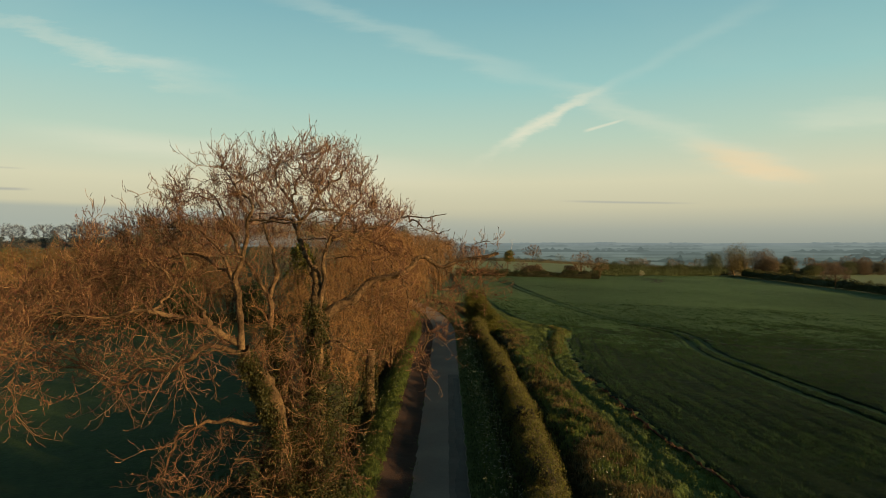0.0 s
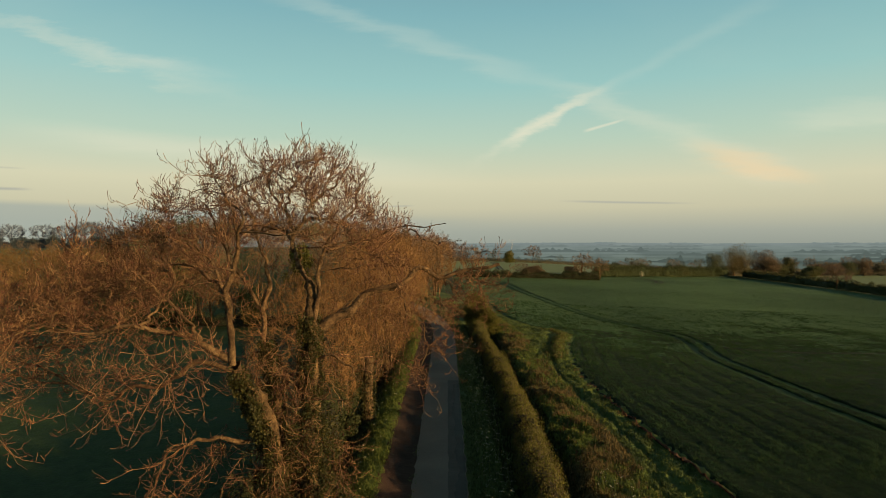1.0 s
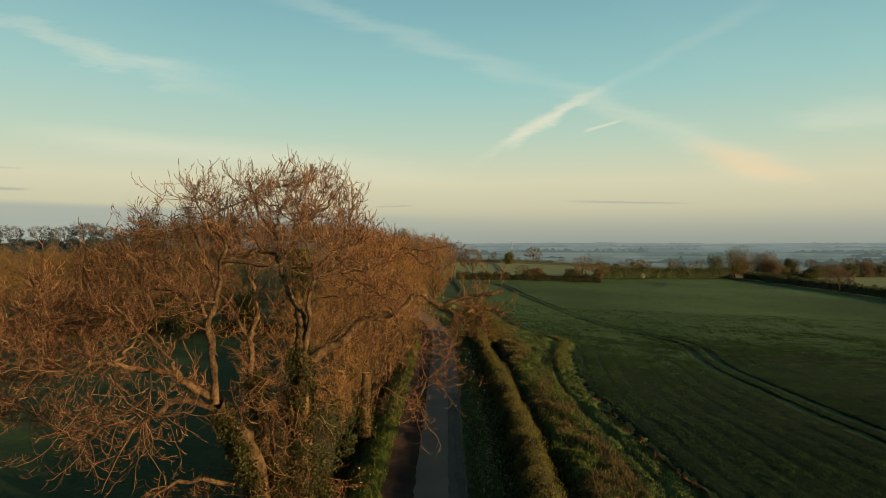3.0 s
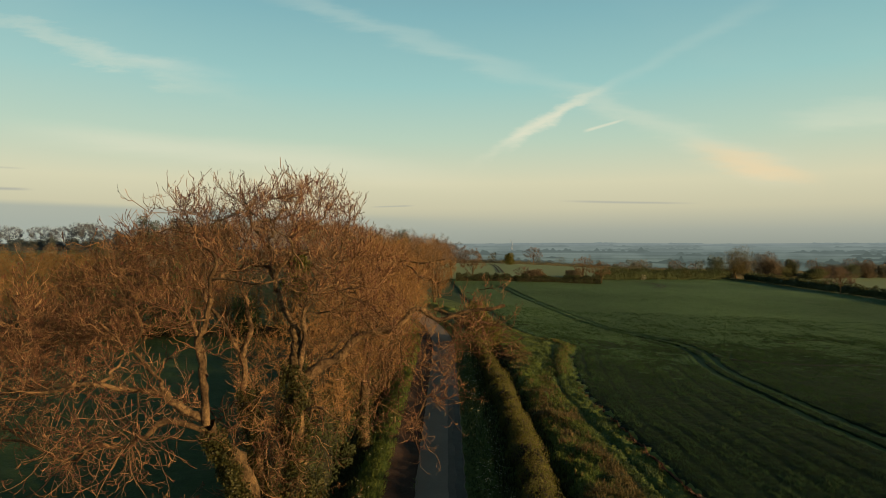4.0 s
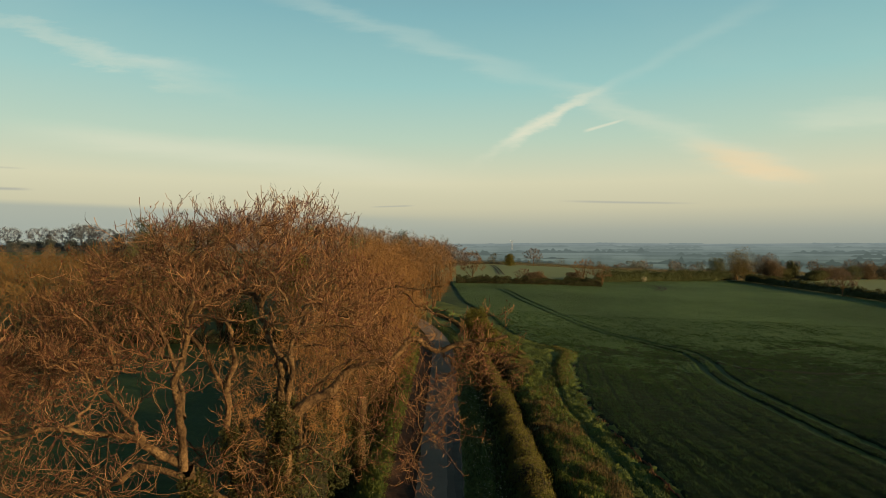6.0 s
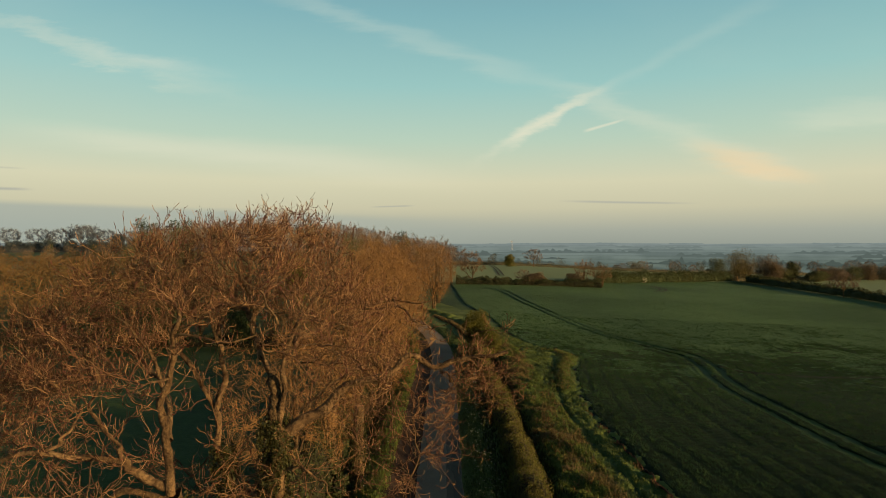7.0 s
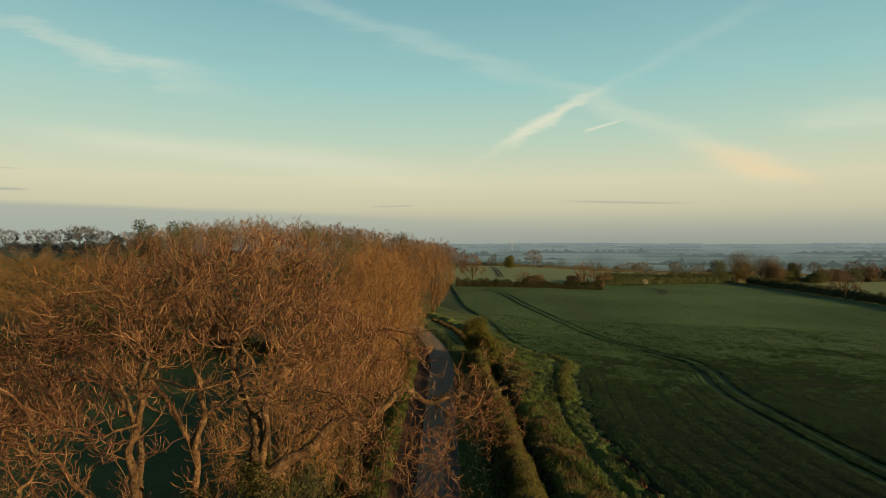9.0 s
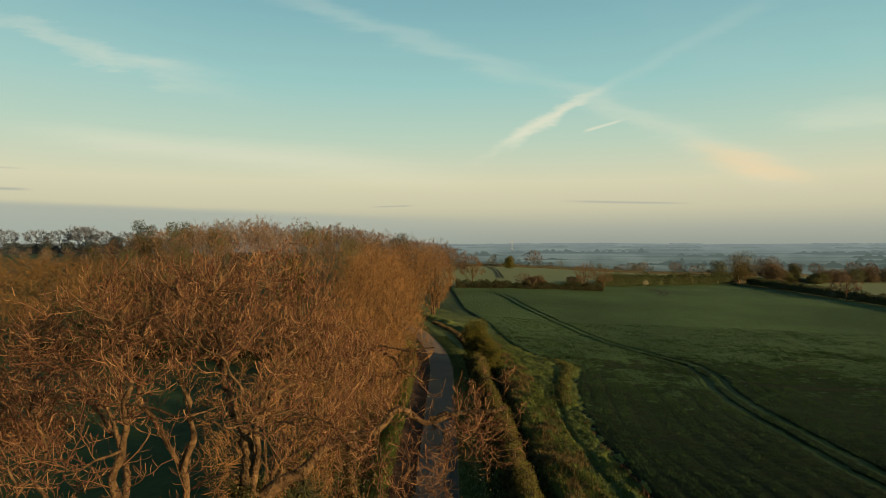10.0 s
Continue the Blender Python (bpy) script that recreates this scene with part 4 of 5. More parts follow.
    for n, lo, hi in ((26, (-16.0, 18.5, 6.8), (-7.0, 25.0, 10.5)), (9, (-10.6, 19.5, 1.6), (-6.2, 24.5, 6.0)), (5, (-4.4, 21.6, 4.0), (-3.2, 24.5, 8.0)), (10, (-2.6, 23.4, 8.0), (0.8, 25.4, 10.6)), (12, (0.2, 23.6, 10.4), (2.8, 25.8, 12.6))):
        for _ in range(n):
            wood = fork(wood, r.uniform(lo, hi), 0.16, 0.5, 3.6)
    Q, QR = np.stack(Q), np.stack(QR)

    at, w, rad, who = sprout(P0, R0, 34, 0.24, 1.0, 0.95, r)
    keep = r.uniform(size=len(at)) < np.clip(reach[who] / 6.0, 0.4, 1.0) * np.array(density)[who] * (1 - 0.8 * smooth(at[:, 2] + o[2], 11.0, 12.5))
    at2, w2, rad2, _ = sprout(Q, QR, 12, 0.2, 1.0, 0.8, r)
    some = r.uniform(size=len(at2)) < 0.75 - 0.55 * smooth(at2[:, 2] + o[2], 11.0, 13.0)
    at2, w2, rad2 = at2[some], w2[some], rad2[some]
    at, w, rad = np.concatenate([at[keep], at2]), np.concatenate([w[keep], w2]), np.concatenate([rad[keep], rad2])
    # branchlets of the upper crown reach evenly for the light
    known = np.concatenate([P0[:, 8:].reshape(-1, 3), Q[:, 2:].reshape(-1, 3)])
    n = 1150
    gx, gy = -16.8 + 15.6 * ((np.arange(n) * 0.618034) % 1), 23.6 + 2.7 * r.normal(size=n)
    goal = np.stack([gx, gy, dome(gx, gy) - 0.5 - 2.6 * r.uniform(0.0, 1, n) ** 1.1], -1) - o
    goal = goal[goal[:, 2] + o[2] > 10.0]
    gap = np.linalg.norm(known[None] - goal[:, None], axis=2) + 1.5 * np.maximum(known[None, :, 2] - goal[:, None, 2] + 0.1, 0)
    foot = known[np.argmin(gap, axis=1)]
    way = goal - foot
    far = np.linalg.norm(way, axis=1)
    fit_in = (far > 0.2) & (far < 2.2)
    foot, way, far = foot[fit_in], way[fit_in], far[fit_in]
    PU = bow(foot, foot + way * np.array([0.6, 0.6, 0.35]), foot + way, 8, 0.05, r)
    RU = np.clip(0.007 + 0.0055 * far, 0.008, 0.016)[:, None] * np.linspace(1, 0.55, 8)
    low = 1 - smooth(at[:, 2], 9.5, 13.0)
    room = dome(at[:, 0] + o[0], at[:, 1] + o[1]) - at[:, 2] - o[2]
    L = np.minimum(r.uniform(0.4, 1.25, len(at)) * (1 + 0.7 * low), 0.3 + 0.5 * np.maximum(room, 0.2))
    P1, R1 = grow(at, w, L, np.clip(rad * 0.42, 0.009, 0.016), np.full(len(at), 0.0065), 7, 0.19, habit(at, 7), r)
    P1, R1 = np.concatenate([P1, PU]), np.concatenate([R1, RU])
    at, w, rad, _ = sprout(P1, R1, 6, 0.12, 1.0, 0.85, r)
    P2, R2 = grow(at, w, r.uniform(0.12, 0.42, len(at)), np.clip(rad * 0.6, 0.007, 0.010), np.full(len(at), 0.006), 3, 0.24, habit(at, 3) + 0.12, r)
    at, w, rad, _ = sprout(P2, R2, 2, 0.3, 0.9, 0.7, r)
    P3, R3 = grow(at, w, r.uniform(0.08, 0.28, len(at)), np.full(len(at), 0.006), np.full(len(at), 0.0055), 2, 0.2, habit(at, 2) + 0.22, r)
    for q, qr in zip(Q, QR):
        part("bough", *tubes(q[None], qr[None], 6, r), LIMB_BARK, root, smooth=True)
    part("branchlet_growth", *tubes(P1, R1, 3, r), TWIG, root, "bare side branchlets", kind="stuff", smooth=True)
    part("twig_growth", *merge([tubes(P2, R2, 3, r), ribbons(P3, R3 * 1.25, r)]), TWIG, root, "fine leafless twigs", kind="stuff")
    tips = np.concatenate([P3[:, -1], P2[:, -1]])
    tips = tips[r.uniform(size=len(tips)) < 0.16]
    part("bud_growth", *leaves(np.repeat(tips, 2, 0), 0.05, r, 0.8, 0.6), BUD, root, "dark buds at the twig tips", kind="stuff")

    # ivy in lumps up the stems
    cen = []
    for a, b, n, lump in (((-5.6, 23.4, 0.2), (-5.8, 22.9, 5.0), 12000, 0.72), ((-5.8, 22.9, 5.0), (-6.6, 21.2, 8.7), 9000, 0.36), ((-4.9, 23.5, 0.2), (-4.6, 23.4, 6.5), 20000, 1.0), ((-4.7, 23.5, 6.5), (-4.7, 23.3, 10.3), 9000, 0.45), ((-5.8, 23.4, 5.0), (-6.3, 23.6, 9.4), 6000, 0.36), ((-5.0, 23.4, 0.2), (-4.7, 23.4, 4.2), 12000, 1.55)):
        a, b = np.array(a) - o, np.array(b) - o
        s = r.uniform(size=n)
        ang = r.uniform(0, 6.28, n)
        rr = lump * (0.75 + 0.35 * np.sin(s * 23 + 2 * np.sin(ang * 2 + s * 9))) * r.uniform(0.75, 1.08, n)
        cen.append(a + (b - a) * s[:, None] + np.c_[np.cos(ang) * rr, np.sin(ang) * rr, r.normal(0, 0.1, n)])
    part("ivy", *leaves(np.concatenate(cen), 0.06, r, 0.1, 0.9), IVY, root, "glossy ivy leaves wrapped round the trunk", kind="stuff")
    # thin shoots that spring from the ivy
    n = 430
    s, ang = r.uniform(size=n), r.uniform(0, 6.28, n)
    foot = np.array([-5.2, 23.4, 0.0]) - o + np.c_[r.normal(-0.35, 0.65, n), r.normal(0, 0.6, n), s**1.4 * 8.5 + 0.4]
    out = np.c_[np.cos(ang) * np.where(np.cos(ang) > 0, 0.28, 1.0), np.sin(ang), r.uniform(-0.1, 0.7, n)]
    P4, R4 = grow(foot, out, r.uniform(0.5, 1.5, n), np.full(n, 0.016), np.full(n, 0.007), 9, 0.2, lifts(9, n, -0.08, 0.02), r)
    at, w, rad, _ = sprout(P4, R4, 7, 0.2, 1.0, 0.8, r)
    P5, R5 = grow(at, w, r.uniform(0.25, 0.8, len(at)), np.full(len(at), 0.010), np.full(len(at), 0.007), 5, 0.2, lifts(5, len(at), 0.0, 0.1), r)
    part("shoot_growth", *merge([tubes(P4, R4, 4, r), tubes(P5, R5, 3, r)]), TWIG, root, "thin shoots springing from the trunk", kind="stuff")


great_ash()

# trees in a row along the left of the lane
row_kinds = [
    tree_thing("roadside_tree", crown_tree(31, 13.0, 9.5, 0.20, 9, 170, 1700, 0.26, 0.013, 2, longest=0.15, sides=4, bends=3), BARK, TWIG_WOOD, "leafless russet-twigged roadside tree", group="trees along the lane"),
    tree_thing("roadside_tree", crown_tree(32, 12.0, 8.5, 0.05, 14, 160, 1600, 0.15, 0.013, 6, narrow=0.6, longest=0.15, sides=4, bends=3), BARK, TWIG_WOOD, "many-stemmed leafless roadside tree", group="trees along the lane"),
    tree_thing("roadside_tree", crown_tree(33, 13.5, 9.0, 0.24, 9, 170, 1700, 0.30, 0.013, 1, longest=0.15, sides=4, bends=3), BARK, TWIG_WOOD, "tall leafless roadside tree", group="trees along the lane"),
]
# the last six stand out of view, added to shade the pasture
row = ((-8.6, 40, 0.80), (-7.8, 47, 0.85), (-6.6, 54, 0.9), (-8.4, 60, 0.95), (-5.6, 65, 0.92), (-7.4, 72, 1.0), (-5.6, 79, 0.95), (-7.4, 86, 1.05), (-6.0, 93, 1.0), (-9.0, 100, 1.1), (-7.0, 107, 1.05), (-11, 112, 1.1), (-8.6, 119, 1.1), (-14, 124, 1.15), (-11.5, 131, 1.15), (-18, 138, 1.15), (-2.0, 148, 1.22), (-15, 145, 1.2), (-7.0, 158, 1.2), (-1.0, 168, 1.15), (-11, 168, 1.2), (-10, 2, 0.85), (-7.5, -6, 0.9), (-8, -15, 1.0), (-7.5, -24, 0.95), (-8, -33, 1.0), (-7.5, -43, 1.0))
for n, (x, y, s) in enumerate(row):
    kind = row_kinds[1 if x == -2.0 else n % 3]
    (set_at if n < 3 else copy_at)(kind, x, y, s, 1.7 * n)

# cut stumps of pollarded stems among them
def pollard(x, y, h, r0, seed):
    r = np.random.default_rng(seed)
    root = set_at(tagged(new("pollard_stump"), "sawn-off ivy-clad trunk with a pale cut top", "tree stump", "pollards by the lane"), x, y)
    q = np.array([[0, 0, -0.2], [0.05, 0.02, h * 0.3], [0.0, 0.05, h * 0.6], [0.08, 0.02, h * 0.9], [0.1, 0.0, h]])
    k = 14
    p = smooth_path(q, k, 0.01, r)
    rad = r0 * (1.15 - 0.25 * np.linspace(0, 1, k)) * (1 + 0.06 * r.normal(size=k))
    part("trunk", *tubes(p[None], rad[None], 12, r), BARK, root, smooth=True)
    a = np.arange(12) / 12 * 6.283
    top = np.c_[np.cos(a) * rad[-1], np.sin(a) * rad[-1], np.full(12, 0.0)] + p[-1] + np.array([0, 0, 0.005])
    n = 1500
    s, g = r.uniform(size=n) ** 1.3, r.uniform(0, 6.28, n)
    c = np.c_[np.cos(g) * r0 * 1.5, np.sin(g) * r0 * 1.5, s * h * 0.8] + r.normal(0, 0.07, (n, 3))
    part("ivy", *leaves(c, 0.1, r, 0.1, 0.9), IVY, root, "dark ivy round the foot of the trunk", kind="stuff")
    part("cut_face", np.r_[top, [p[-1] + np.array([0, 0, 0.03])]], np.array([[i, (i + 1) % 12, 12] for i in range(12)]), HEARTWOOD, root, "pale sawn wood")


pollard(-5.4, 46.5, 5.0, 0.33, 3)
pollard(-6.9, 45.0, 5.4, 0.30, 4)

# young wood behind the pasture
scrub_kinds = [
    tree_thing("young_tree", crown_tree(41, 7.8, 5.0, 0.06, 10, 26, 260, 0.09, 0.02, 5, 1, narrow=0.5, sides=3), BARK, TWIG_GOLD, "slender leafless tree at the edge of the wood", group="trees at the wood edge"),
    tree_thing("young_tree", crown_tree(42, 7.0, 5.0, 0.04, 12, 26, 260, 0.07, 0.02, 7, 1, narrow=0.6, sides=3), BARK, TWIG_GOLD, "leafless thicket of upright stems at the wood edge", group="trees at the wood edge"),
    tree_thing("young_tree", crown_tree(43, 8.6, 6.0, 0.15, 9, 30, 300, 0.13, 0.02, 2, 1, sides=3), BARK, TWIG_WOOD, "leafless broad-crowned tree at the wood edge", group="trees at the wood edge"),
]
spots = []
for y0, n, gap in ((99, 34, 4.2), (105, 26, 5.2), (112, 22, 6.0)):
    for i in range(n):
        spots.append((-13 - gap * i + rng.normal(0, 1.0), y0 + 0.03 * gap * i + rng.normal(0, 1.5)))
for n, (x, y) in enumerate(spots):
    s = float(rng.uniform(0.8, 1.12))
    (set_at if n < 3 else copy_at)(scrub_kinds[n % 3], x, y, s, float(rng.uniform(0, 6.28)))


# twiggy scrub filling the foot of the roadside row
for n, (x, y, s) in enumerate(((-9.0, 37, 0.6), (-8.2, 44, 0.62), (-7.4, 51, 0.6), (-6.4, 57, 0.6), (-6.4, 64, 0.65), (-5.4, 71, 0.62), (-6.2, 79, 0.65), (-5.8, 88, 0.7), (-7.4, 97, 0.7), (-10.5, 104, 0.8), (-9.0, 112, 0.8), (-11, 122, 0.9))):
    copy_at(scrub_kinds[n % 2], x, y, s, 1.3 * n)


# leafy crowns
def leafy(seed, h, w, n, size, lumps=9, aspect=0.7):
    """A rounded crown of leaf clumps, dense within and loose at its edge, on a forked trunk."""
    r = np.random.default_rng(seed)
    zc = np.linspace(0.16, 0.80, lumps)
    az = np.arange(lumps) * 2.4 + r.uniform(0, 6.28)
    rc = w * 0.30 * np.sqrt(np.maximum(1 - ((zc - 0.42) / 0.52) ** 2, 0.03)) * r.uniform(0.35, 1.1, lumps)
    c = np.stack([np.cos(az) * rc, np.sin(az) * rc, zc * h], -1)
    big = r.uniform(0.75, 1.2, lumps)
    k = r.choice(lumps, n, p=big**2 / (big**2).sum())
    d = unit(r.normal(size=(n, 3))) * r.uniform(0.08, 1.0, (n, 1)) ** 0.42
    p = c[k] + d * np.array([w * 0.22, w * 0.22, h * 0.18]) * big[k][:, None] * (1 + 0.1 * r.normal(size=(n, 1)))
    keep = ((wave(p[:, 0] * 1.3, p[:, 1] + p[:, 2] * 1.1, 2.2, seed) > -0.55) | (r.uniform(size=n) < 0.5)) & (p[:, 2] > 0.1)
    P0, R0 = grow(np.array([[0, 0, -0.2]]), np.array([[0.05, 0, 1]]), np.array([h * 0.7]), np.array([w * 0.03]), np.array([0.03]), 8, 0.08, lifts(8, 1, 0, 0.0), r)
    at, ww, rad, _ = sprout(P0, R0, 10, 0.15, 0.95, 0.8, r)
    P1, R1 = grow(at, ww, r.uniform(0.2, 0.4, len(at)) * w, rad * 0.6, np.full(len(at), 0.015), 6, 0.2, lifts(6, len(at), 0.05, 0.1), r)
    return merge([tubes(P0, R0, 7, r), tubes(P1, R1, 5, r)]), leaves(p[keep], size, r, 0.3, aspect)


# the wood behind, on the hill
def scatter_mesh(variants, places, r):
    out = []
    for x, y, s in places:
        V, F = variants[r.integers(len(variants))]
        a = r.uniform(0, 6.28)
        c, d = math.cos(a), math.sin(a)
        M = np.array([[c, -d, 0], [d, c, 0], [0, 0, 1]]) * s
        out.append((V @ M.T + np.array([x, y, float(ground_z(x, y))]), F))
    return merge(out)


def thick(i, wood, twigs):
    """Closes a far crown with fine sprays of twig ends."""
    return wood, merge([twigs, leafy(460 + i, 13.8, 12.0, 620, 0.36, 19, 0.30)[1]])


wood_low = [thick(i, *crown_tree(60 + i, 14.5, 11.0 + i % 3, 0.16, 7, 22, 330, 0.22, 0.034, 1, 1, sides=3, bends=2, longest=0.11)) for i in range(5)]
places = []
for y in np.arange(130, 400, 12.5):
    for x in np.arange(-300, 2, 10.2 + 0.008 * y):
        px, py = x + rng.normal(0, 2.5), y + rng.normal(0, 2.5)
        if (abs(px - lane_x(py)) > 5.5 or py > 172) and px < (-12 if py < 160 else 1.0) and (py < 370 or px > -200) and math.hypot(px, py) < 430 and px > -0.78 * py - 12:
            low = smooth(-px / py, 0.36, 0.60)
            if low < 0.9 or py < 395:
                places.append((px, py, float(rng.uniform(0.78, 1.2) * (0.36 * low + (1 - low) * (0.62 + (0.45 + 0.10 * smooth(px, -190, -140)) * smooth(py, 130, 320))))))
# beyond 250 m the draw leans to grey trees, standing in for haze
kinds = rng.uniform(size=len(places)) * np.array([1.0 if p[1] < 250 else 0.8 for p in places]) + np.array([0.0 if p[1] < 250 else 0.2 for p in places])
# low brown scrub that covers the slope in front of the far trees
brush = [(float(x + rng.normal(0, 1.5)), float(y + rng.normal(0, 2.0)), float(rng.uniform(0.85, 1.2) * (1 - 0.3 * smooth(y, 170, 260)))) for y in np.arange(122, 300, 8.5) for x in np.arange(-0.76 * y - 8, -0.36 * y, 5.0)]
thickets = [crown_tree(440 + i, 6.8, 7.0, 0.05, 6, 14, 170, 0.08, 0.04, 3, 1, sides=3, narrow=0.4, bends=2, longest=0.16)[1] for i in range(4)]
tagged(part("scrub", *scatter_mesh(thickets, brush, np.random.default_rng(6)), TWIG_GOLD), "low leafless golden-brown scrub on the slope", "scrub", kind="stuff")
olive = [merge([leafy(400 + i, 14.0, 10.5, 1100, 0.34, 17)[1], wood_low[i][1]]) for i in range(3)]
green = [leafy(410 + i, 14.5, 10.0, 2200, 0.38, 17)[1] for i in range(3)]
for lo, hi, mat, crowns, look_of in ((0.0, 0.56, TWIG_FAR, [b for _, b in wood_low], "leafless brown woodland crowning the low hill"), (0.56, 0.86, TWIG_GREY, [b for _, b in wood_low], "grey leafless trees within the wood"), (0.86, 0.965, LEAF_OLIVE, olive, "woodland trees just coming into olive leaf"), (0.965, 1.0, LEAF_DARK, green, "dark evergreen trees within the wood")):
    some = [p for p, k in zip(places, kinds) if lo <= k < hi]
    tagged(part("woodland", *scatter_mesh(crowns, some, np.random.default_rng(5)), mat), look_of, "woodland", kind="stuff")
tagged(part("woodland_trunks", *scatter_mesh([a for a, _ in wood_low], [p for p in places if p[1] < 230], np.random.default_rng(5)), BARK), "bare trunks of the hillside wood", "woodland", kind="stuff")

# scattered trees of the valley, far off
far_places = []
for y0, lean in ((480, 0.06), (520, -0.03), (585, 0.10), (650, 0.02), (720, -0.05), (800, 0.06), (880, 0.0)):
    for x in np.arange(-80, 0.78 * y0, 15.0):
        px = float(x + rng.normal(0, 6))
        if wave(px, y0, 0.03, y0) + 0.3 * rng.normal() > -0.1:
            far_places.append((px, float(y0 + lean * px + rng.normal(0, 3)), float(rng.uniform(0.32, 0.85))))
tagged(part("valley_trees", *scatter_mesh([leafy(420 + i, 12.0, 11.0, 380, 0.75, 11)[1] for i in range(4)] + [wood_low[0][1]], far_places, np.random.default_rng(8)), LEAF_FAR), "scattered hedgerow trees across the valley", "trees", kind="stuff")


def leafy_thing(name, seed, h, w, n, size, mat, label, x, y, category="tree", lumps=9):
    a, b = leafy(seed, h, w, n, size, lumps)
    root = tagged(new(name), label, category)
    part("trunk", *a, BARK, root, smooth=True)
    part("crown", *b, mat, root, "clumps of small leaves")
    return set_at(root, x, y)


leafy_thing("hawthorn_bush", 71, 6.2, 5.0, 16000, 0.13, LEAF_HEDGE, "dense yellow-green hawthorn bush beside the lane", 4.9, 96, "bush", 16)
# dark mass added where deep shade lies round the pollards
leafy_thing("bramble_bush", 79, 2.2, 2.8, 3000, 0.14, LEAF_DARK, "dark undergrowth added round the pollards in place of shade", -6.4, 43.0, "bush", 9)
leafy_thing("hawthorn_bush", 72, 3.2, 3.4, 6000, 0.12, LEAF_HEDGE, "low green bush next to the hawthorn", 6.9, 91, "bush", 9)
leafy_thing("hawthorn_bush", 70, 4.4, 4.0, 9000, 0.12, LEAF_HEDGE, "yellow-green hawthorn bush at the end of the hedge", 6.2, 93, "bush", 11)
# the blue-tinted evergreens on the far rise carry painted haze
for seed, h, w, x, y, mat in ((73, 20, 15, -150, 326, LEAF_DARK), (74, 19, 15, -130, 322, LEAF_DARK), (75, 21, 11, -22, 340, LEAF_DARK), (76, 13, 8, -34, 150, LEAF_HEDGE), (77, 9, 7, -62, 150, LEAF_OLIVE), (119, 8.5, 13, -296, 420, LEAF_HAZE), (120, 8.5, 15, -276, 414, LEAF_HAZE), (118, 7, 14, -262, 410, LEAF_HAZE), (117, 8.5, 12, -312, 424, LEAF_HAZE), (121, 8.5, 12, -248, 404, LEAF_HAZE), (122, 8, 11, -232, 400, LEAF_HAZE), (123, 8, 14, -216, 398, LEAF_HAZE), (124, 12, 12, -201, 396, LEAF_HAZE), (125, 9, 13, -186, 392, LEAF_HAZE), (126, 11, 10, -172, 388, LEAF_DARK)):
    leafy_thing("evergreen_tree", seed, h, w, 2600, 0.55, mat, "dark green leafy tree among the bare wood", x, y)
for seed, h, w, x, y in ((131, 8.0, 9.0, -49, 97), (132, 7.0, 8.0, -41, 98), (133, 6.5, 5.0, -29.5, 98)):
    leafy_thing("evergreen_bush", seed, h, w, 5000, 0.26, LEAF_BUSH, "dark green leafy bush at the foot of the wood", x, y, "bush", 14)
HEDGEROW = (
    (81, 19, 20, 162, 352, LEAF_GOLD, "broad olive-green spring tree at the hedge corner"),
    (82, 14, 15, 151, 352, LEAF_OLIVE, "dull green leafy tree at the hedge corner"),
    (83, 17, 18, 180, 357, LEAF_RUST, "russet tree at the hedge corner"),
    (84, 11, 13, 182, 352, LEAF_RUST, "small russet tree in the hedge"),
    (85, 12, 9, 197, 362, LEAF_DARK, "round dark tree behind the hedge"),
    (86, 9, 9, 45, 430, LEAF_HEDGE, "round dark green field tree"),
    (87, 8, 13, 213, 360, LEAF_RUST, "rusty hedgerow bush beyond the crop"),
    (88, 10, 9, 330, 790, LEAF_DARK, "dark round tree in far hedge"),
    (101, 13, 14, 168, 358, LEAF_RUST, "brown-leaved tree beside the broad olive one"),
    (102, 8, 13, 190, 358, LEAF_OLIVE, "bushy tree above the hedge"),
    (103, 7, 15, 205, 352, LEAF_OLIVE, "olive-leaved bush beyond the hedge"),
    (104, 9, 15, 222, 362, LEAF_RUST, "broad brown bush in the hedgerow"),
    (105, 9, 14, 233, 364, LEAF_OLIVE, "spreading olive bush in the second hedge"),
    (106, 10, 15, 243, 366, LEAF_RUST, "brown bush in the second hedge"),
    (107, 6, 9, 118, 316, LEAF_OLIVE, "green bush rising out of the hedge"),
    (108, 5, 8, 49, 241, LEAF_RUST, "low russet bush in the far hedge"),
    (109, 5, 9, 34, 240, LEAF_RUST, "reddish-brown bush in the low hedge"),
    (110, 9, 14, 254, 368, LEAF_FAR, "hazy bush in the second hedge"),
)
for seed, h, w, x, y, mat, lab in HEDGEROW:
    leafy_thing("hedgerow_tree", seed, h, w, 7000, 0.33, mat, lab, x, y, lumps=18)

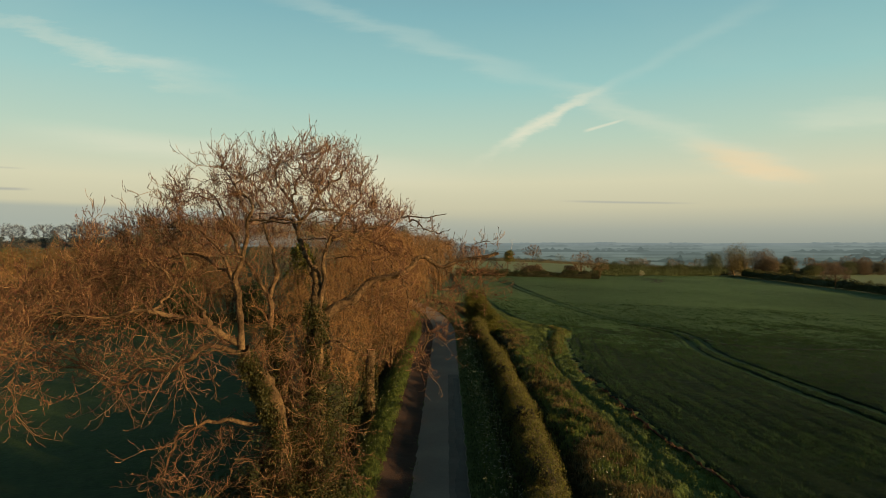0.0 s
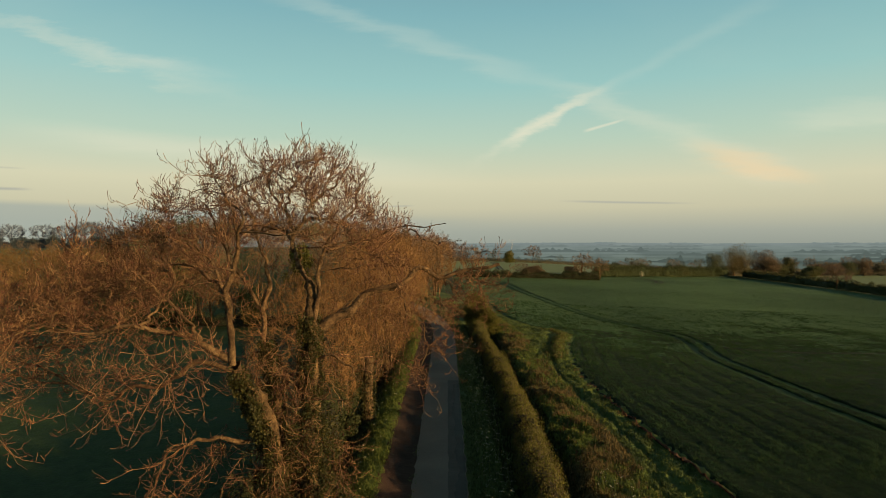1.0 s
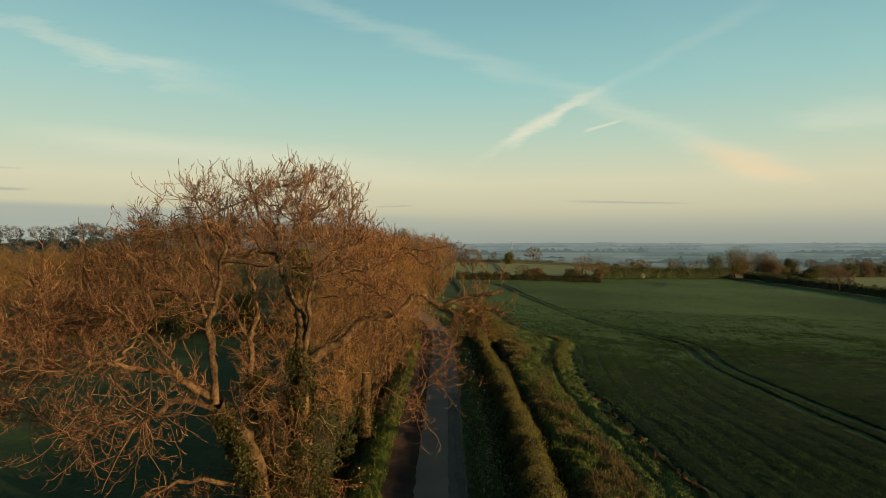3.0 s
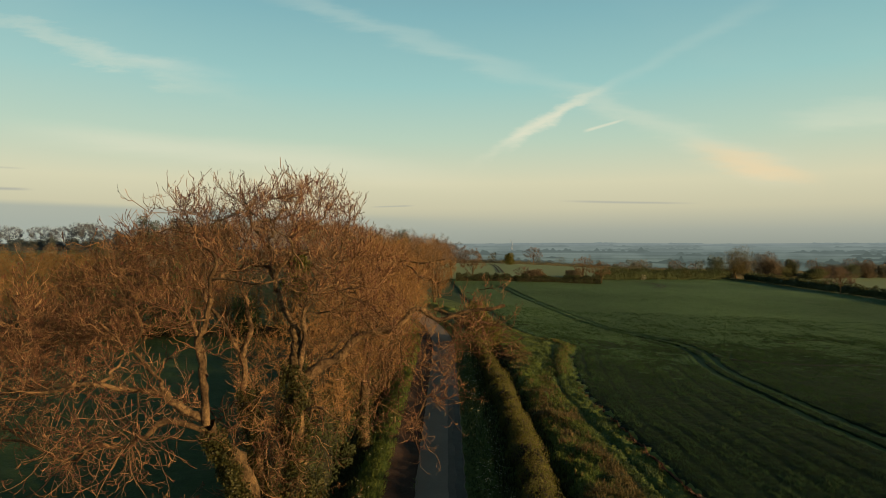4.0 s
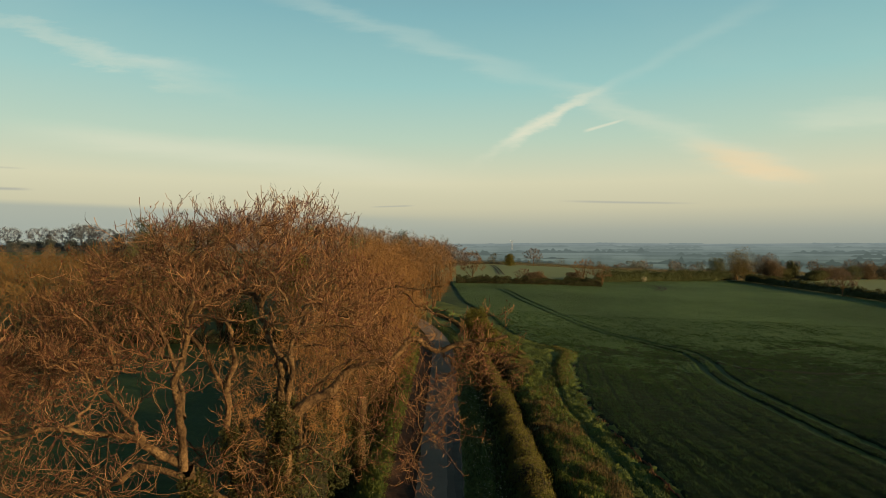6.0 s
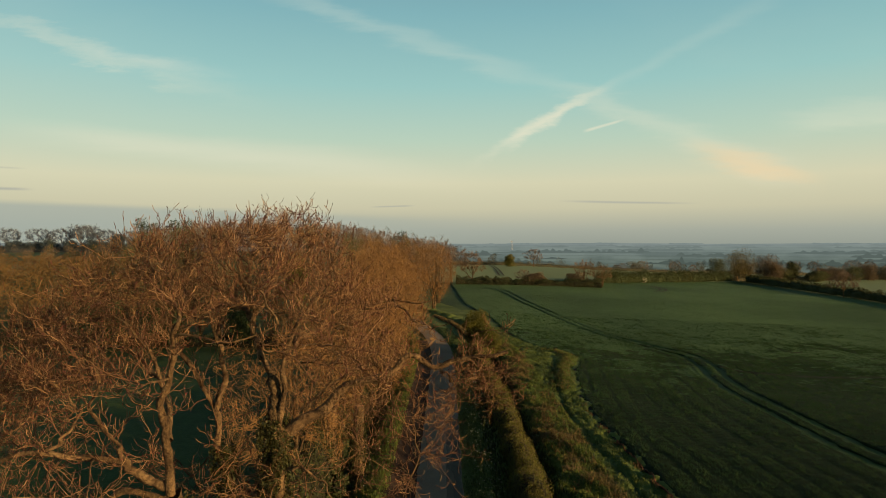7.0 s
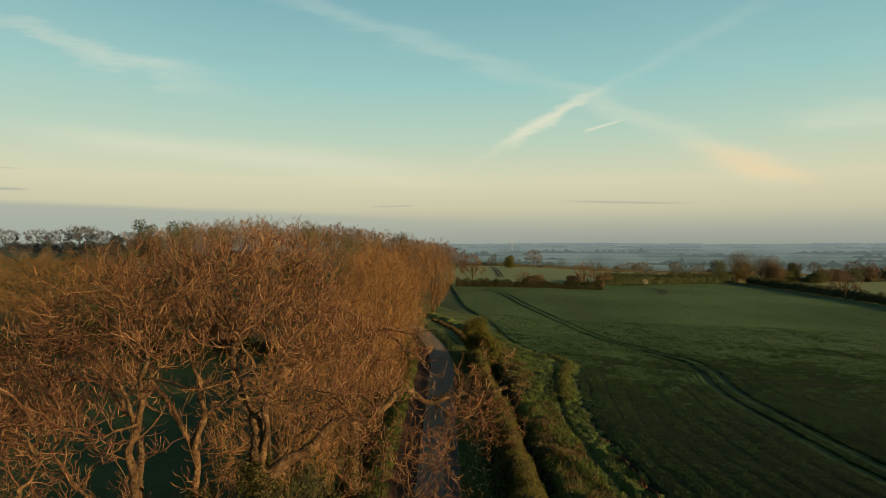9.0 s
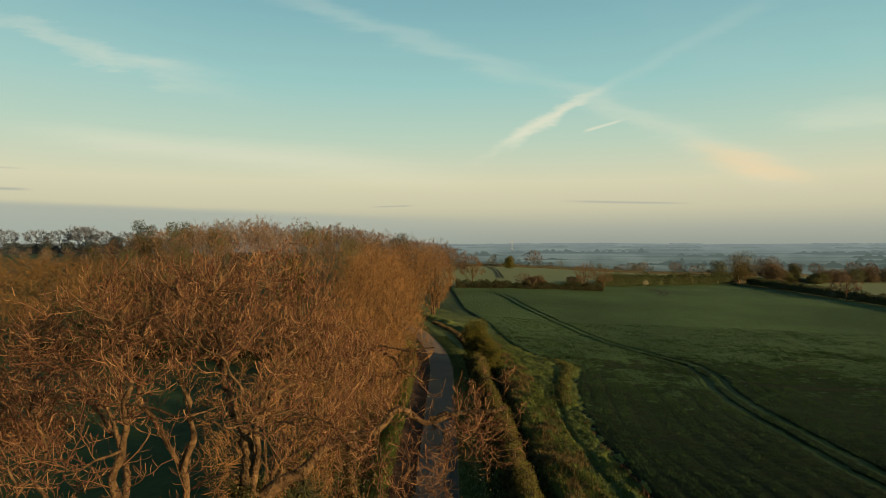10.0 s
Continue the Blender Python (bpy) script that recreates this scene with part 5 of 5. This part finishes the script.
far_kinds = [
    tree_thing("field_tree", crown_tree(91, 12.0, 12.0, 0.22, 9, 110, 1400, 0.30, 0.032, 1, 1, bends=2, longest=0.10, sides=4), BARK, TWIG_GREY, "bare spreading tree in a distant hedge", group="bare field trees"),
    tree_thing("field_tree", crown_tree(92, 12.0, 10.0, 0.18, 9, 110, 1300, 0.26, 0.032, 2, 1, bends=2, longest=0.10, sides=4), BARK, TWIG_FAR, "bare field tree with a reddish crown", group="bare field trees"),
]
far_spots = (
    (64, 452, 1.1), (53, 241, 0.85), (3.6, 252, 1.22), (11.0, 248, 1.05), (149, 240, 0.85), (182, 362, 1.0), (192, 372, 0.95), (252, 800, 1.5), (292, 800, 1.5), (318, 810, 1.2),
    (-42, 372, 1.5), (-52, 376, 1.55), (-63, 372, 1.5), (-1, 432, 1.35), (-8, 436, 1.3), (-17, 424, 1.45), (-22, 428, 1.4), (5, 430, 1.2),
    (230, 420, 0.9), (255, 440, 0.9), (275, 430, 1.0), (300, 450, 1.0), (330, 470, 1.0), (60, 242, 0.7), (30, 240, 0.5), (36, 241, 0.45), (240, 790, 1.2), (212, 780, 1.0), (225, 800, 1.2))
for n, (x, y, s) in enumerate(far_spots):
    (set_at if n < 2 else copy_at)(far_kinds[n % 2], x, y, s, 2.1 * n)
rise_tree = tree_thing("field_tree", crown_tree(95, 12.0, 12.5, 0.34, 9, 90, 1500, 0.36, 0.034, 1, 1, bends=3, longest=0.12, sides=4), TWIG_HAZE, TWIG_HAZE, "broad leafless tree on the far rise, tinted mauve for haze", group="trees on the far rise")
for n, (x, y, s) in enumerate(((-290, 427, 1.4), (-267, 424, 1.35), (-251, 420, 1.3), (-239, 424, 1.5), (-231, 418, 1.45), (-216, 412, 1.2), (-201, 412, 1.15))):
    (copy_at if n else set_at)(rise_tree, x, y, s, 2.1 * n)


# ---------------------------------------------------------------- hedges
def hedge(name, pts, width, height, n, size, mat, label, seed, second=None, wild=0.25, sink=0.0):
    """A trimmed or straggling hedge along a line: leaves over a lumpy body, stems within."""
    r = np.random.default_rng(seed)
    p = np.array(pts, float)
    seg = np.r_[0, np.cumsum(np.linalg.norm(np.diff(p, axis=0), axis=1))]
    root = tagged(new(name), label, "hedge")

    def along(s):
        x, y = np.interp(s, seg, p[:, 0]), np.interp(s, seg, p[:, 1])
        x2, y2 = np.interp(s + 0.5, seg, p[:, 0]), np.interp(s + 0.5, seg, p[:, 1])
        x1, y1 = np.interp(s - 0.5, seg, p[:, 0]), np.interp(s - 0.5, seg, p[:, 1])
        d = unit(np.stack([x2 - x1, y2 - y1], -1))
        return x, y, d

    def cloud(n):
        s = r.uniform(0, seg[-1], n)
        x, y, d = along(s)
        a = r.uniform(-0.25, math.pi + 0.25, n)
        lump = 1 + wild * wave(s * 1.1, a * 1.5, 1.2, seed) + wild * 0.6 * wave(s * 3.7, a * 3, 1.1, seed + 1)
        lump = lump * (1 + 0.8 * wild * wave(s * 0.35, s * 0.1, 1.0, seed + 3))
        rr = r.uniform(0.3, 1.0, n) ** 0.4 * lump
        across = np.cos(a) * width / 2 * rr
        up = np.clip(np.sin(a), -0.2, 1) ** 1.0 * height * 0.75 * rr + height * 0.25
        X, Y = x - d[:, 1] * across, y + d[:, 0] * across
        return np.stack([X, Y, ground_z(x, y) + np.maximum(up, 0.05) - sink], -1)

    # dense inner growth; in small-leaved hedges its near-black colour paints the inner shade
    m = max(12, int(seg[-1] / (0.5 if size < 0.2 else 2.5)))
    s = np.linspace(0, seg[-1], m)
    x, y, d = along(s)
    a = np.linspace(-0.2, math.pi + 0.2, 9)
    lump = 0.72 * (1 + wild * wave(s[:, None] * 1.1, a * 1.5, 1.2, seed) + 0.1 * r.normal(size=(m, 9))) * (1 + 0.8 * wild * wave(s * 0.35, s * 0.1, 1.0, seed + 3))[:, None]
    across, up = np.cos(a) * width / 2 * lump, np.maximum(np.sin(a), -0.3) * height * 0.75 * lump + height * 0.2
    body = np.stack([x[:, None] - d[:, 1:] * across, y[:, None] + d[:, :1] * across, ground_z(x, y)[:, None] + up - sink], -1).reshape(-1, 3)
    i, j = np.meshgrid(np.arange(8), np.arange(m - 1), indexing="xy")
    k = (j * 9 + i).ravel()
    part("inner_growth", body, np.stack([k, k + 1, k + 10, k + 9], -1), INNER_SHADE if size < 0.24 else mat, root)
    part("leaves", *leaves(cloud(n), size, r, 0.4, 0.7), mat, root, kind="stuff")
    if second:
        part("dead_leaves", *leaves(cloud(n // 3), size, r, 0.5, 0.5), second, root, "russet leaves and shoots", kind="stuff")
    m = max(30, int(seg[-1] * (1.6 if size < 0.2 else 0.4)))
    s = np.sort(r.uniform(0, seg[-1], m))
    x, y, d = along(s)
    base = np.stack([x + r.normal(0, width * 0.15, m), y, ground_z(x, y) - 0.1], -1)
    P, R = grow(base, np.c_[r.normal(0, 0.35, (m, 2)), np.ones(m)], np.full(m, height * 0.95), np.full(m, 0.03), np.full(m, 0.01), 5, 0.15, lifts(5, m, 0, 0.05), r)
    part("stems", *tubes(P, R, 4, r), BARK, root, "twiggy stems inside the hedge", kind="stuff")
    return root


hedge("hedge", [(4.4, 4), (4.6, 22), (4.8, 28), (5.4, 40), (5.5, 50), (5.4, 62), (5.1, 78), (4.8, 92)], 1.9, 1.7, 92000, 0.07, LEAF_HEDGE, "low clipped hedge along the lane, yellow-green in the sun", 11, LEAF_RUST, 0.38)
hedge("hedge", [(5, 240), (30, 238), (58, 236)], 3.0, 3.0, 24000, 0.20, LEAF_BUSH, "dark brownish hedge across the far end of the field", 12, LEAF_RUST, 0.45)
hedge("hedge", [(64, 264), (100, 298), (156, 350)], 4.6, 4.9, 44000, 0.26, LEAF_BUSH, "tall green hedge across the far field", 13, LEAF_OLIVE, 0.3)
# dark leaf colour here paints the hedge's own shaded face
hedge("hedge", [(149, 100), (152, 180), (155, 240), (164, 345)], 3.6, 4.2, 20000, 0.38, LEAF_DARK, "hedge down the far side of the field, leaves dark for its shaded face", 14)
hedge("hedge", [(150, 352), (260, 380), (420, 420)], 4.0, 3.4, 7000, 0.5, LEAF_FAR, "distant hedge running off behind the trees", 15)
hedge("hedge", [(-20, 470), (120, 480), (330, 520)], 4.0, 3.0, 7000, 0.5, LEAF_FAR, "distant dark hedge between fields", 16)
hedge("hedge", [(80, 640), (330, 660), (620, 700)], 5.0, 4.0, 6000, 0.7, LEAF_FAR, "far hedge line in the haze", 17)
hedge("hedge", [(-14, 98), (-60, 99), (-130, 103)], 2.6, 2.4, 9000, 0.22, LEAF_DARK, "dark bramble hedge at the foot of the wood", 18)
hedge("hedge", [(-340, 424), (-262, 408), (-176, 388)], 6.0, 8.6, 14000, 0.5, LEAF_HAZE, "dark hedge below the trees on the far rise, blued for haze", 25, wild=0.4, sink=2.4)
# out of view, added only to block sun from the pasture
hedge("hedge", [(-7.4, -45), (-7.4, 14)], 2.6, 5.0, 9000, 0.26, LEAF_DARK, "unseen roadside hedge added to shade the pasture", 20)
# undergrowth made 4 m high to shade the pasture, dark-leaved for its own shade
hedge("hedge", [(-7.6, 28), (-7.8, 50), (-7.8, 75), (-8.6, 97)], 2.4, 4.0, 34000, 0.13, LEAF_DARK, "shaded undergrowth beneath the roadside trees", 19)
hedge("hedge", [(4.6, 104), (2.8, 122), (-1.6, 140)], 1.5, 0.8, 6000, 0.10, STRAW, "low tawny bank of dead growth beside the bend of the lane", 23, LEAF_RUST)
# added to close the gap where a strip of sun reached the pasture
hedge("hedge", [(-8.4, 18), (-8.6, 28)], 1.8, 2.8, 6000, 0.12, LEAF_DARK, "dark undergrowth by the ash, added to shade the pasture", 22)


# ---------------------------------------------------------------- grass and flowers
def strip(n, y0, y1, left, right, r, fall=1.6):
    """Random places in a strip beside the lane, denser towards its start."""
    y = y0 + (y1 - y0) * r.uniform(size=n) ** fall
    x = lane_x(y) + left + (right - left) * r.uniform(size=n)
    return np.stack([x, y, ground_z(x, y) - 0.02], -1)


def turf(name, pts, h, mat, label, category, r, per=3, lean=0.45, width=0.034):
    tagged(part(name, *tri_fix(*blades(pts, h, r, per, lean, width)), mat), label, category, kind="stuff")


def on_turf(p):
    p[:, 2] = tussock_z(p[:, 0], p[:, 1])
    return p


rg = np.random.default_rng(17)
turf("verge_grass", strip(13000, 22, 112, -5.5, -3.15, rg), 0.3, GRASS, "long green grass on the bank beside the lane", "grass", rg, 4, 0.7, 0.012)
turf("verge_grass", strip(11000, 22, 118, 1.6, 3.9, rg), 0.22, LUSH, "shaded green grass between lane and hedge", "grass", rg, 3, 0.6, 0.022)
# three dark-leaved strips that stand in for shade on the ground
turf("verge_grass", strip(2600, 22, 100, 3.4, 4.7, rg), 0.35, LEAF_DARK, "rank grass at the hedge foot, coloured dark for the shade there", "grass", rg)
turf("ditch_grass", strip(3600, 22, 112, 6.2, 7.8, rg), 0.4, LEAF_DARK, "rank growth coloured dark for the shade in the ditch", "grass", rg)
turf("ditch_grass", strip(2600, 24, 100, -6.6, -5.0, rg), 0.45, LEAF_DARK, "undergrowth coloured dark for the shade under the roadside trees", "grass", rg)
edge = strip(420, 26, 110, -1.62, -1.30, rg, 1.2)
turf("verge_grass", edge[mottle(edge[:, 1], edge[:, 1], 0.35, 31) > 0.55], 0.16, GRASS, "grass tufts creeping over the lane's edge", "grass", rg, 4, 0.9, 0.02)
edge = strip(300, 26, 110, 1.38, 1.66, rg, 1.2)
turf("verge_grass", edge, 0.14, LUSH, "short grass at the lane's edge", "grass", rg, 4, 0.9, 0.02)
# the margin: green turf towards the crop, tawny dead grass and brambles on the bank over the ditch
lawn = strip(28000, 22, 122, 9.6, 15.6, rg, 1.5)
lawn = on_turf(lawn[lawn[:, 0] < field_edge(lawn[:, 1]) - 0.25])
tone = mottle(lawn[:, 0], lawn[:, 1] * 0.6, 0.7, 11) + 0.6 * mottle(lawn[:, 0], lawn[:, 1], 2.3, 12) + rg.normal(0, 0.12, len(lawn))
worn = np.abs(lawn[:, 0] - GROOVE(lawn[:, 1])) < 0.16
turf("verge_grass", lawn[(tone < 0.92) & ~worn], 0.17, GRASS, "tussocky green margin along the crop", "grass", rg, 3, 0.8, 0.022)
turf("verge_grass", lawn[(tone >= 0.92) & ~worn], 0.26, LUSH, "brighter tufts of grass in the margin", "grass", rg, 3, 0.7, 0.022)
bank = on_turf(strip(13000, 22, 124, 7.3, 11.2, rg, 1.5))
tone = mottle(bank[:, 0], bank[:, 1] * 0.5, 0.55, 13) + 0.5 * mottle(bank[:, 0], bank[:, 1], 1.9, 14) + rg.normal(0, 0.1, len(bank))
turf("dead_grass", bank[tone > 0.83], 0.46, STRAW, "tawny tussocks of dead grass", "grass", rg, 6, 1.0, 0.015)
turf("verge_grass", bank[tone <= 0.83], 0.30, GRASS, "green grass among the tussocks", "grass", rg, 5, 0.9, 0.018)
ridge_y = rg.uniform(71, 99.5, 1500)
ridge_x = np.interp(ridge_y, (70, 84, 94, 98, 100), (12.8, 15.2, 18.2, 17.4, 15.6)) + rg.normal(-0.3, 0.6, 1500)
pale = rg.uniform(size=1500) < 0.35
ridge_p = on_turf(np.stack([ridge_x, ridge_y, ridge_y], -1))
turf("dead_grass", ridge_p[pale], 0.40, STRAW, "pale tussocks along the corner of the crop", "grass", rg, 5, 0.8, 0.02)
turf("verge_grass", ridge_p[~pale], 0.36, GRASS, "sunlit green tussocks along the corner of the crop", "grass", rg, 5, 0.8, 0.022)
yy = rg.uniform(27, 70, 700)
xx = field_edge(yy) - 0.4 + rg.normal(0, 0.14, 700)
turf("russet_dock", np.stack([xx, yy, ground_z(xx, yy)], -1)[wave(yy, yy * 0.4, 1.6) + rg.normal(0, 0.3, 700) > 0.5], 0.38, RUSSET, "russet dead stems along the crop edge", "weeds", rg, 4, 0.45, 0.016)
turf("russet_dock", strip(260, 24, 70, 8.0, 11.0, rg), 0.55, RUSSET, "russet dead weeds among the tussocks", "weeds", rg, 5, 0.5, 0.018)

# young crop plants: upright blades in drilled rows, thinner on the ground far off
def spikes(base, height, width, r):
    n = len(base)
    az, ln = r.uniform(0, 6.28, n), r.normal(0, 0.6, (n, 2))
    side = np.c_[np.cos(az), np.sin(az), np.zeros(n)] * width[:, None]
    tip = base + np.c_[ln * height[:, None], height]
    return np.stack([base - side, base + side, tip], 1).reshape(-1, 3), np.arange(3 * n).reshape(-1, 3)


def crop_rows(n, y0, y1, reach, tall, wide, fall):
    yy = y0 + (y1 - y0) * rg.uniform(size=n) ** fall
    off = reach(yy) * rg.uniform(size=n)
    off = np.round(off / 0.5 + 0.25 * wave(yy, off, 0.15)) * 0.5 + rg.normal(0, 0.12, n)
    xx = field_edge(yy) + 0.2 + np.abs(off)
    gap = np.abs(np.abs(xx - np.interp(yy, TRAM_Y, TRAM_X)) - 1.1)
    lush = 2.2 * (mottle(xx, yy * 0.5, 0.25, 4) + 0.8 * mottle(xx, yy * 0.6, 1.0, 5) - 0.9)
    grain = mottle(xx, yy, 3.4, 21) + 0.7 * mottle(xx, yy, 1.4, 22) - 0.85
    branch = (np.abs(yy - np.interp(xx, BRANCH_X, BRANCH_Y)) < 0.8) & (xx > 39) & (xx < 72)
    bare = ((xx - 59.4) / 2.6) ** 2 + ((yy - 109.4) / 1.6) ** 2 < 1
    keep = ~branch & ~bare & (furrow(xx, yy) < rg.uniform(0.12, 1.0, n)) & (gap > 0.32 + 0.002 * yy) & (lush + rg.normal(0, 0.6, n) > -1.25) & (grain + rg.normal(0, 0.25, n) > -0.12) & (xx < 143 + 0.055 * yy)
    xx, yy, lush, grain = xx[keep], yy[keep], lush[keep], grain[keep]
    far = 0.10 + yy / 68
    return spikes(np.stack([xx, yy, crop_z(xx, yy) - 0.05], -1), tall * (0.85 + 0.3 * smooth(yy, 40, 90)) * (1 + 0.2 * lush) * (0.8 + 1.3 * np.clip(grain, 0, 1)) * rg.uniform(0.6, 1.25, len(xx)), wide * far * rg.uniform(0.7, 1.3, len(xx)), rg)


tagged(part("young_crop", *merge([crop_rows(470000, 25, 150, lambda y: np.minimum(0.74 * y - 7, 95), 0.22, 0.019, 0.95), crop_rows(130000, 90, 200, lambda y: np.minimum(0.74 * y, 140), 0.24, 0.015, 1.25)]), CROP), "leafy young crop plants in the field", "crop", kind="stuff")


def umbels(name, pts, label, r, h=0.75):
    """White-flowered stems: a thin stalk and a cluster of tiny petals on top."""
    n = len(pts)
    top = pts + np.c_[r.normal(0, 0.06, (n, 2)), h * r.uniform(0.7, 1.2, n)]
    root = tagged(new(name), label, "wildflowers", kind="stuff")
    P = np.stack([pts, (pts + top) / 2 + r.normal(0, 0.02, (n, 3)), top], 1)
    part("stalks", *tubes(P, np.full((n, 3), 0.006), 3, r), GRASS, root, kind="stuff")
    c = np.repeat(top, 5, 0) + r.normal(0, 0.04, (n * 5, 3)) * np.array([1, 1, 0.35])
    part("blossoms", *leaves(c, 0.024, r, 1.0, 1.0), BLOSSOM, root, "tiny white blossoms", kind="stuff")


umbels("cow_parsley", strip(760, 24, 80, 2.2, 3.9, rg), "white cow parsley in flower on the verge", rg)
umbels("cow_parsley", strip(70, 25, 33, 7.6, 9.2, rg), "white flowers at the field bank", rg, 1.1)
umbels("cow_parsley", strip(50, 24, 60, -4.7, -3.6, rg), "pale flower heads on the lane bank", rg)


# ---------------------------------------------------------------- hazy distance
def ridge(name, dist, top, bottom, seed, field, wood, label, woods_label, bumps, tall):
    """A far line of land on a wide arc round the place, with an uneven wooded skyline."""
    a = np.radians(np.linspace(-60, 60, 2400))
    r = np.random.default_rng(int(seed * 10))
    crown = np.convolve(np.maximum(r.normal(-0.2, 1.0, len(a)), 0), (0.2, 0.34, 0.4, 0.42, 0.4, 0.34, 0.2), "same")
    s = a * dist
    bare = top + bumps * 0.6 * wave(s, s * 0.2, 0.004, seed)
    wooded = smooth(wave(s, s * 0.7, 0.009, seed + 6) + 0.5 * wave(s, s * 0.3, 0.031, seed + 1), -0.25, 0.25)
    h = bare + wooded * (0.25 * tall + 0.22 * bumps * np.abs(wave(s, s * 0.4, 0.11, seed + 2)) + tall * crown)
    i, m = np.arange(len(a) - 1), len(a)
    F = np.concatenate([np.stack([i, i + 1, i + 1 + m, i + m], -1), np.stack([i + m, i + 1 + m, i + 1 + 2 * m, i + 2 * m], -1)])

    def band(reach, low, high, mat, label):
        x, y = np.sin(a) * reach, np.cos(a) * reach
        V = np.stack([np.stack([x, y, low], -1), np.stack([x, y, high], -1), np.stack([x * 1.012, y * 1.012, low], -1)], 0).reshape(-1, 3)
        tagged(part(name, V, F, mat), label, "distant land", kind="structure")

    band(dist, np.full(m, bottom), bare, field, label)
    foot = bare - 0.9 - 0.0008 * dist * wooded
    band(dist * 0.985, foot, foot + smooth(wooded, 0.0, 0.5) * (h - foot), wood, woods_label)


# each further ridge is paler and flatter in colour, to paint the haze
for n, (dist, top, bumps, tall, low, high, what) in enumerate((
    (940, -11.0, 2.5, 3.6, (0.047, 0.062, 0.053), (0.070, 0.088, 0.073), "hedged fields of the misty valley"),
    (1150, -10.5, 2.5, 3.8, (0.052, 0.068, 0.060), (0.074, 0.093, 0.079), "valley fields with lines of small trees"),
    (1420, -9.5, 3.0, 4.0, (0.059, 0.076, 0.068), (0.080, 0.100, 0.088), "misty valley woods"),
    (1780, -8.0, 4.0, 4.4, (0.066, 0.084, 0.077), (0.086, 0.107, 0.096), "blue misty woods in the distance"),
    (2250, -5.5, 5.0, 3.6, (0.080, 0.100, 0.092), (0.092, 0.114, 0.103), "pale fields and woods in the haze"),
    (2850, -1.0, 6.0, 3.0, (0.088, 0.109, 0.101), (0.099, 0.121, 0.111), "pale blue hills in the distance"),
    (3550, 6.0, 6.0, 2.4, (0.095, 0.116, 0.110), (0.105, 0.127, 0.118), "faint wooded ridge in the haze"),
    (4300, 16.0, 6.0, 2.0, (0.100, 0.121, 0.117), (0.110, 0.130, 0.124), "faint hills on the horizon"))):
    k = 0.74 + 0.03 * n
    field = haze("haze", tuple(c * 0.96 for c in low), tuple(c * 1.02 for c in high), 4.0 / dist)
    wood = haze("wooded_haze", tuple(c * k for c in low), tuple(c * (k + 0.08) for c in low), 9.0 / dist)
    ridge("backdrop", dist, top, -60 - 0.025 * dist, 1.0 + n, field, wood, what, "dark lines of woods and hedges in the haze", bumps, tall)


# a wind turbine far off in the valley
def wind_turbine(x, y, base, height):
    r = np.random.default_rng(1)
    root = tagged(new("wind_turbine"), "tiny white wind turbine far across the valley", "wind turbine")
    root.location = (x, y, base)
    part("tower", *tubes(np.array([[[0, 0, 0], [0, 0, height * 0.5], [0, 0, height]]], float), np.array([[1.1, 0.9, 0.6]]), 10, r), PAINT, root, smooth=True)
    part("nacelle", *tubes(np.array([[[0, 2.0, height], [0, 0.0, height + 0.3], [0, -2.2, height + 0.1]]], float), np.array([[0.5, 1.0, 0.4]]), 8, r), PAINT, root, smooth=True)
    for k in range(3):
        a = 0.5 + k * 2.094
        tip = np.array([math.cos(a) * 13, -2.2, height + math.sin(a) * 13])
        hub = np.array([0, -2.2, height])
        part("blade", *tubes(np.stack([hub, hub * 0.6 + tip * 0.4, tip])[None], np.array([[0.4, 0.45, 0.1]]), 5, r), PAINT, root)


PAINT = material("white_paint", ((0.30, 0.31, 0.31), (0.36, 0.37, 0.37)), 0.3, 0.6)
wind_turbine(272, 2500, -42, 64)
leafy_thing("blackthorn_bush", 111, 3.2, 4.0, 240, 0.22, BLOSSOM, "white-flowering blackthorn bush in the hedge", 89, 285, "bush", 8)
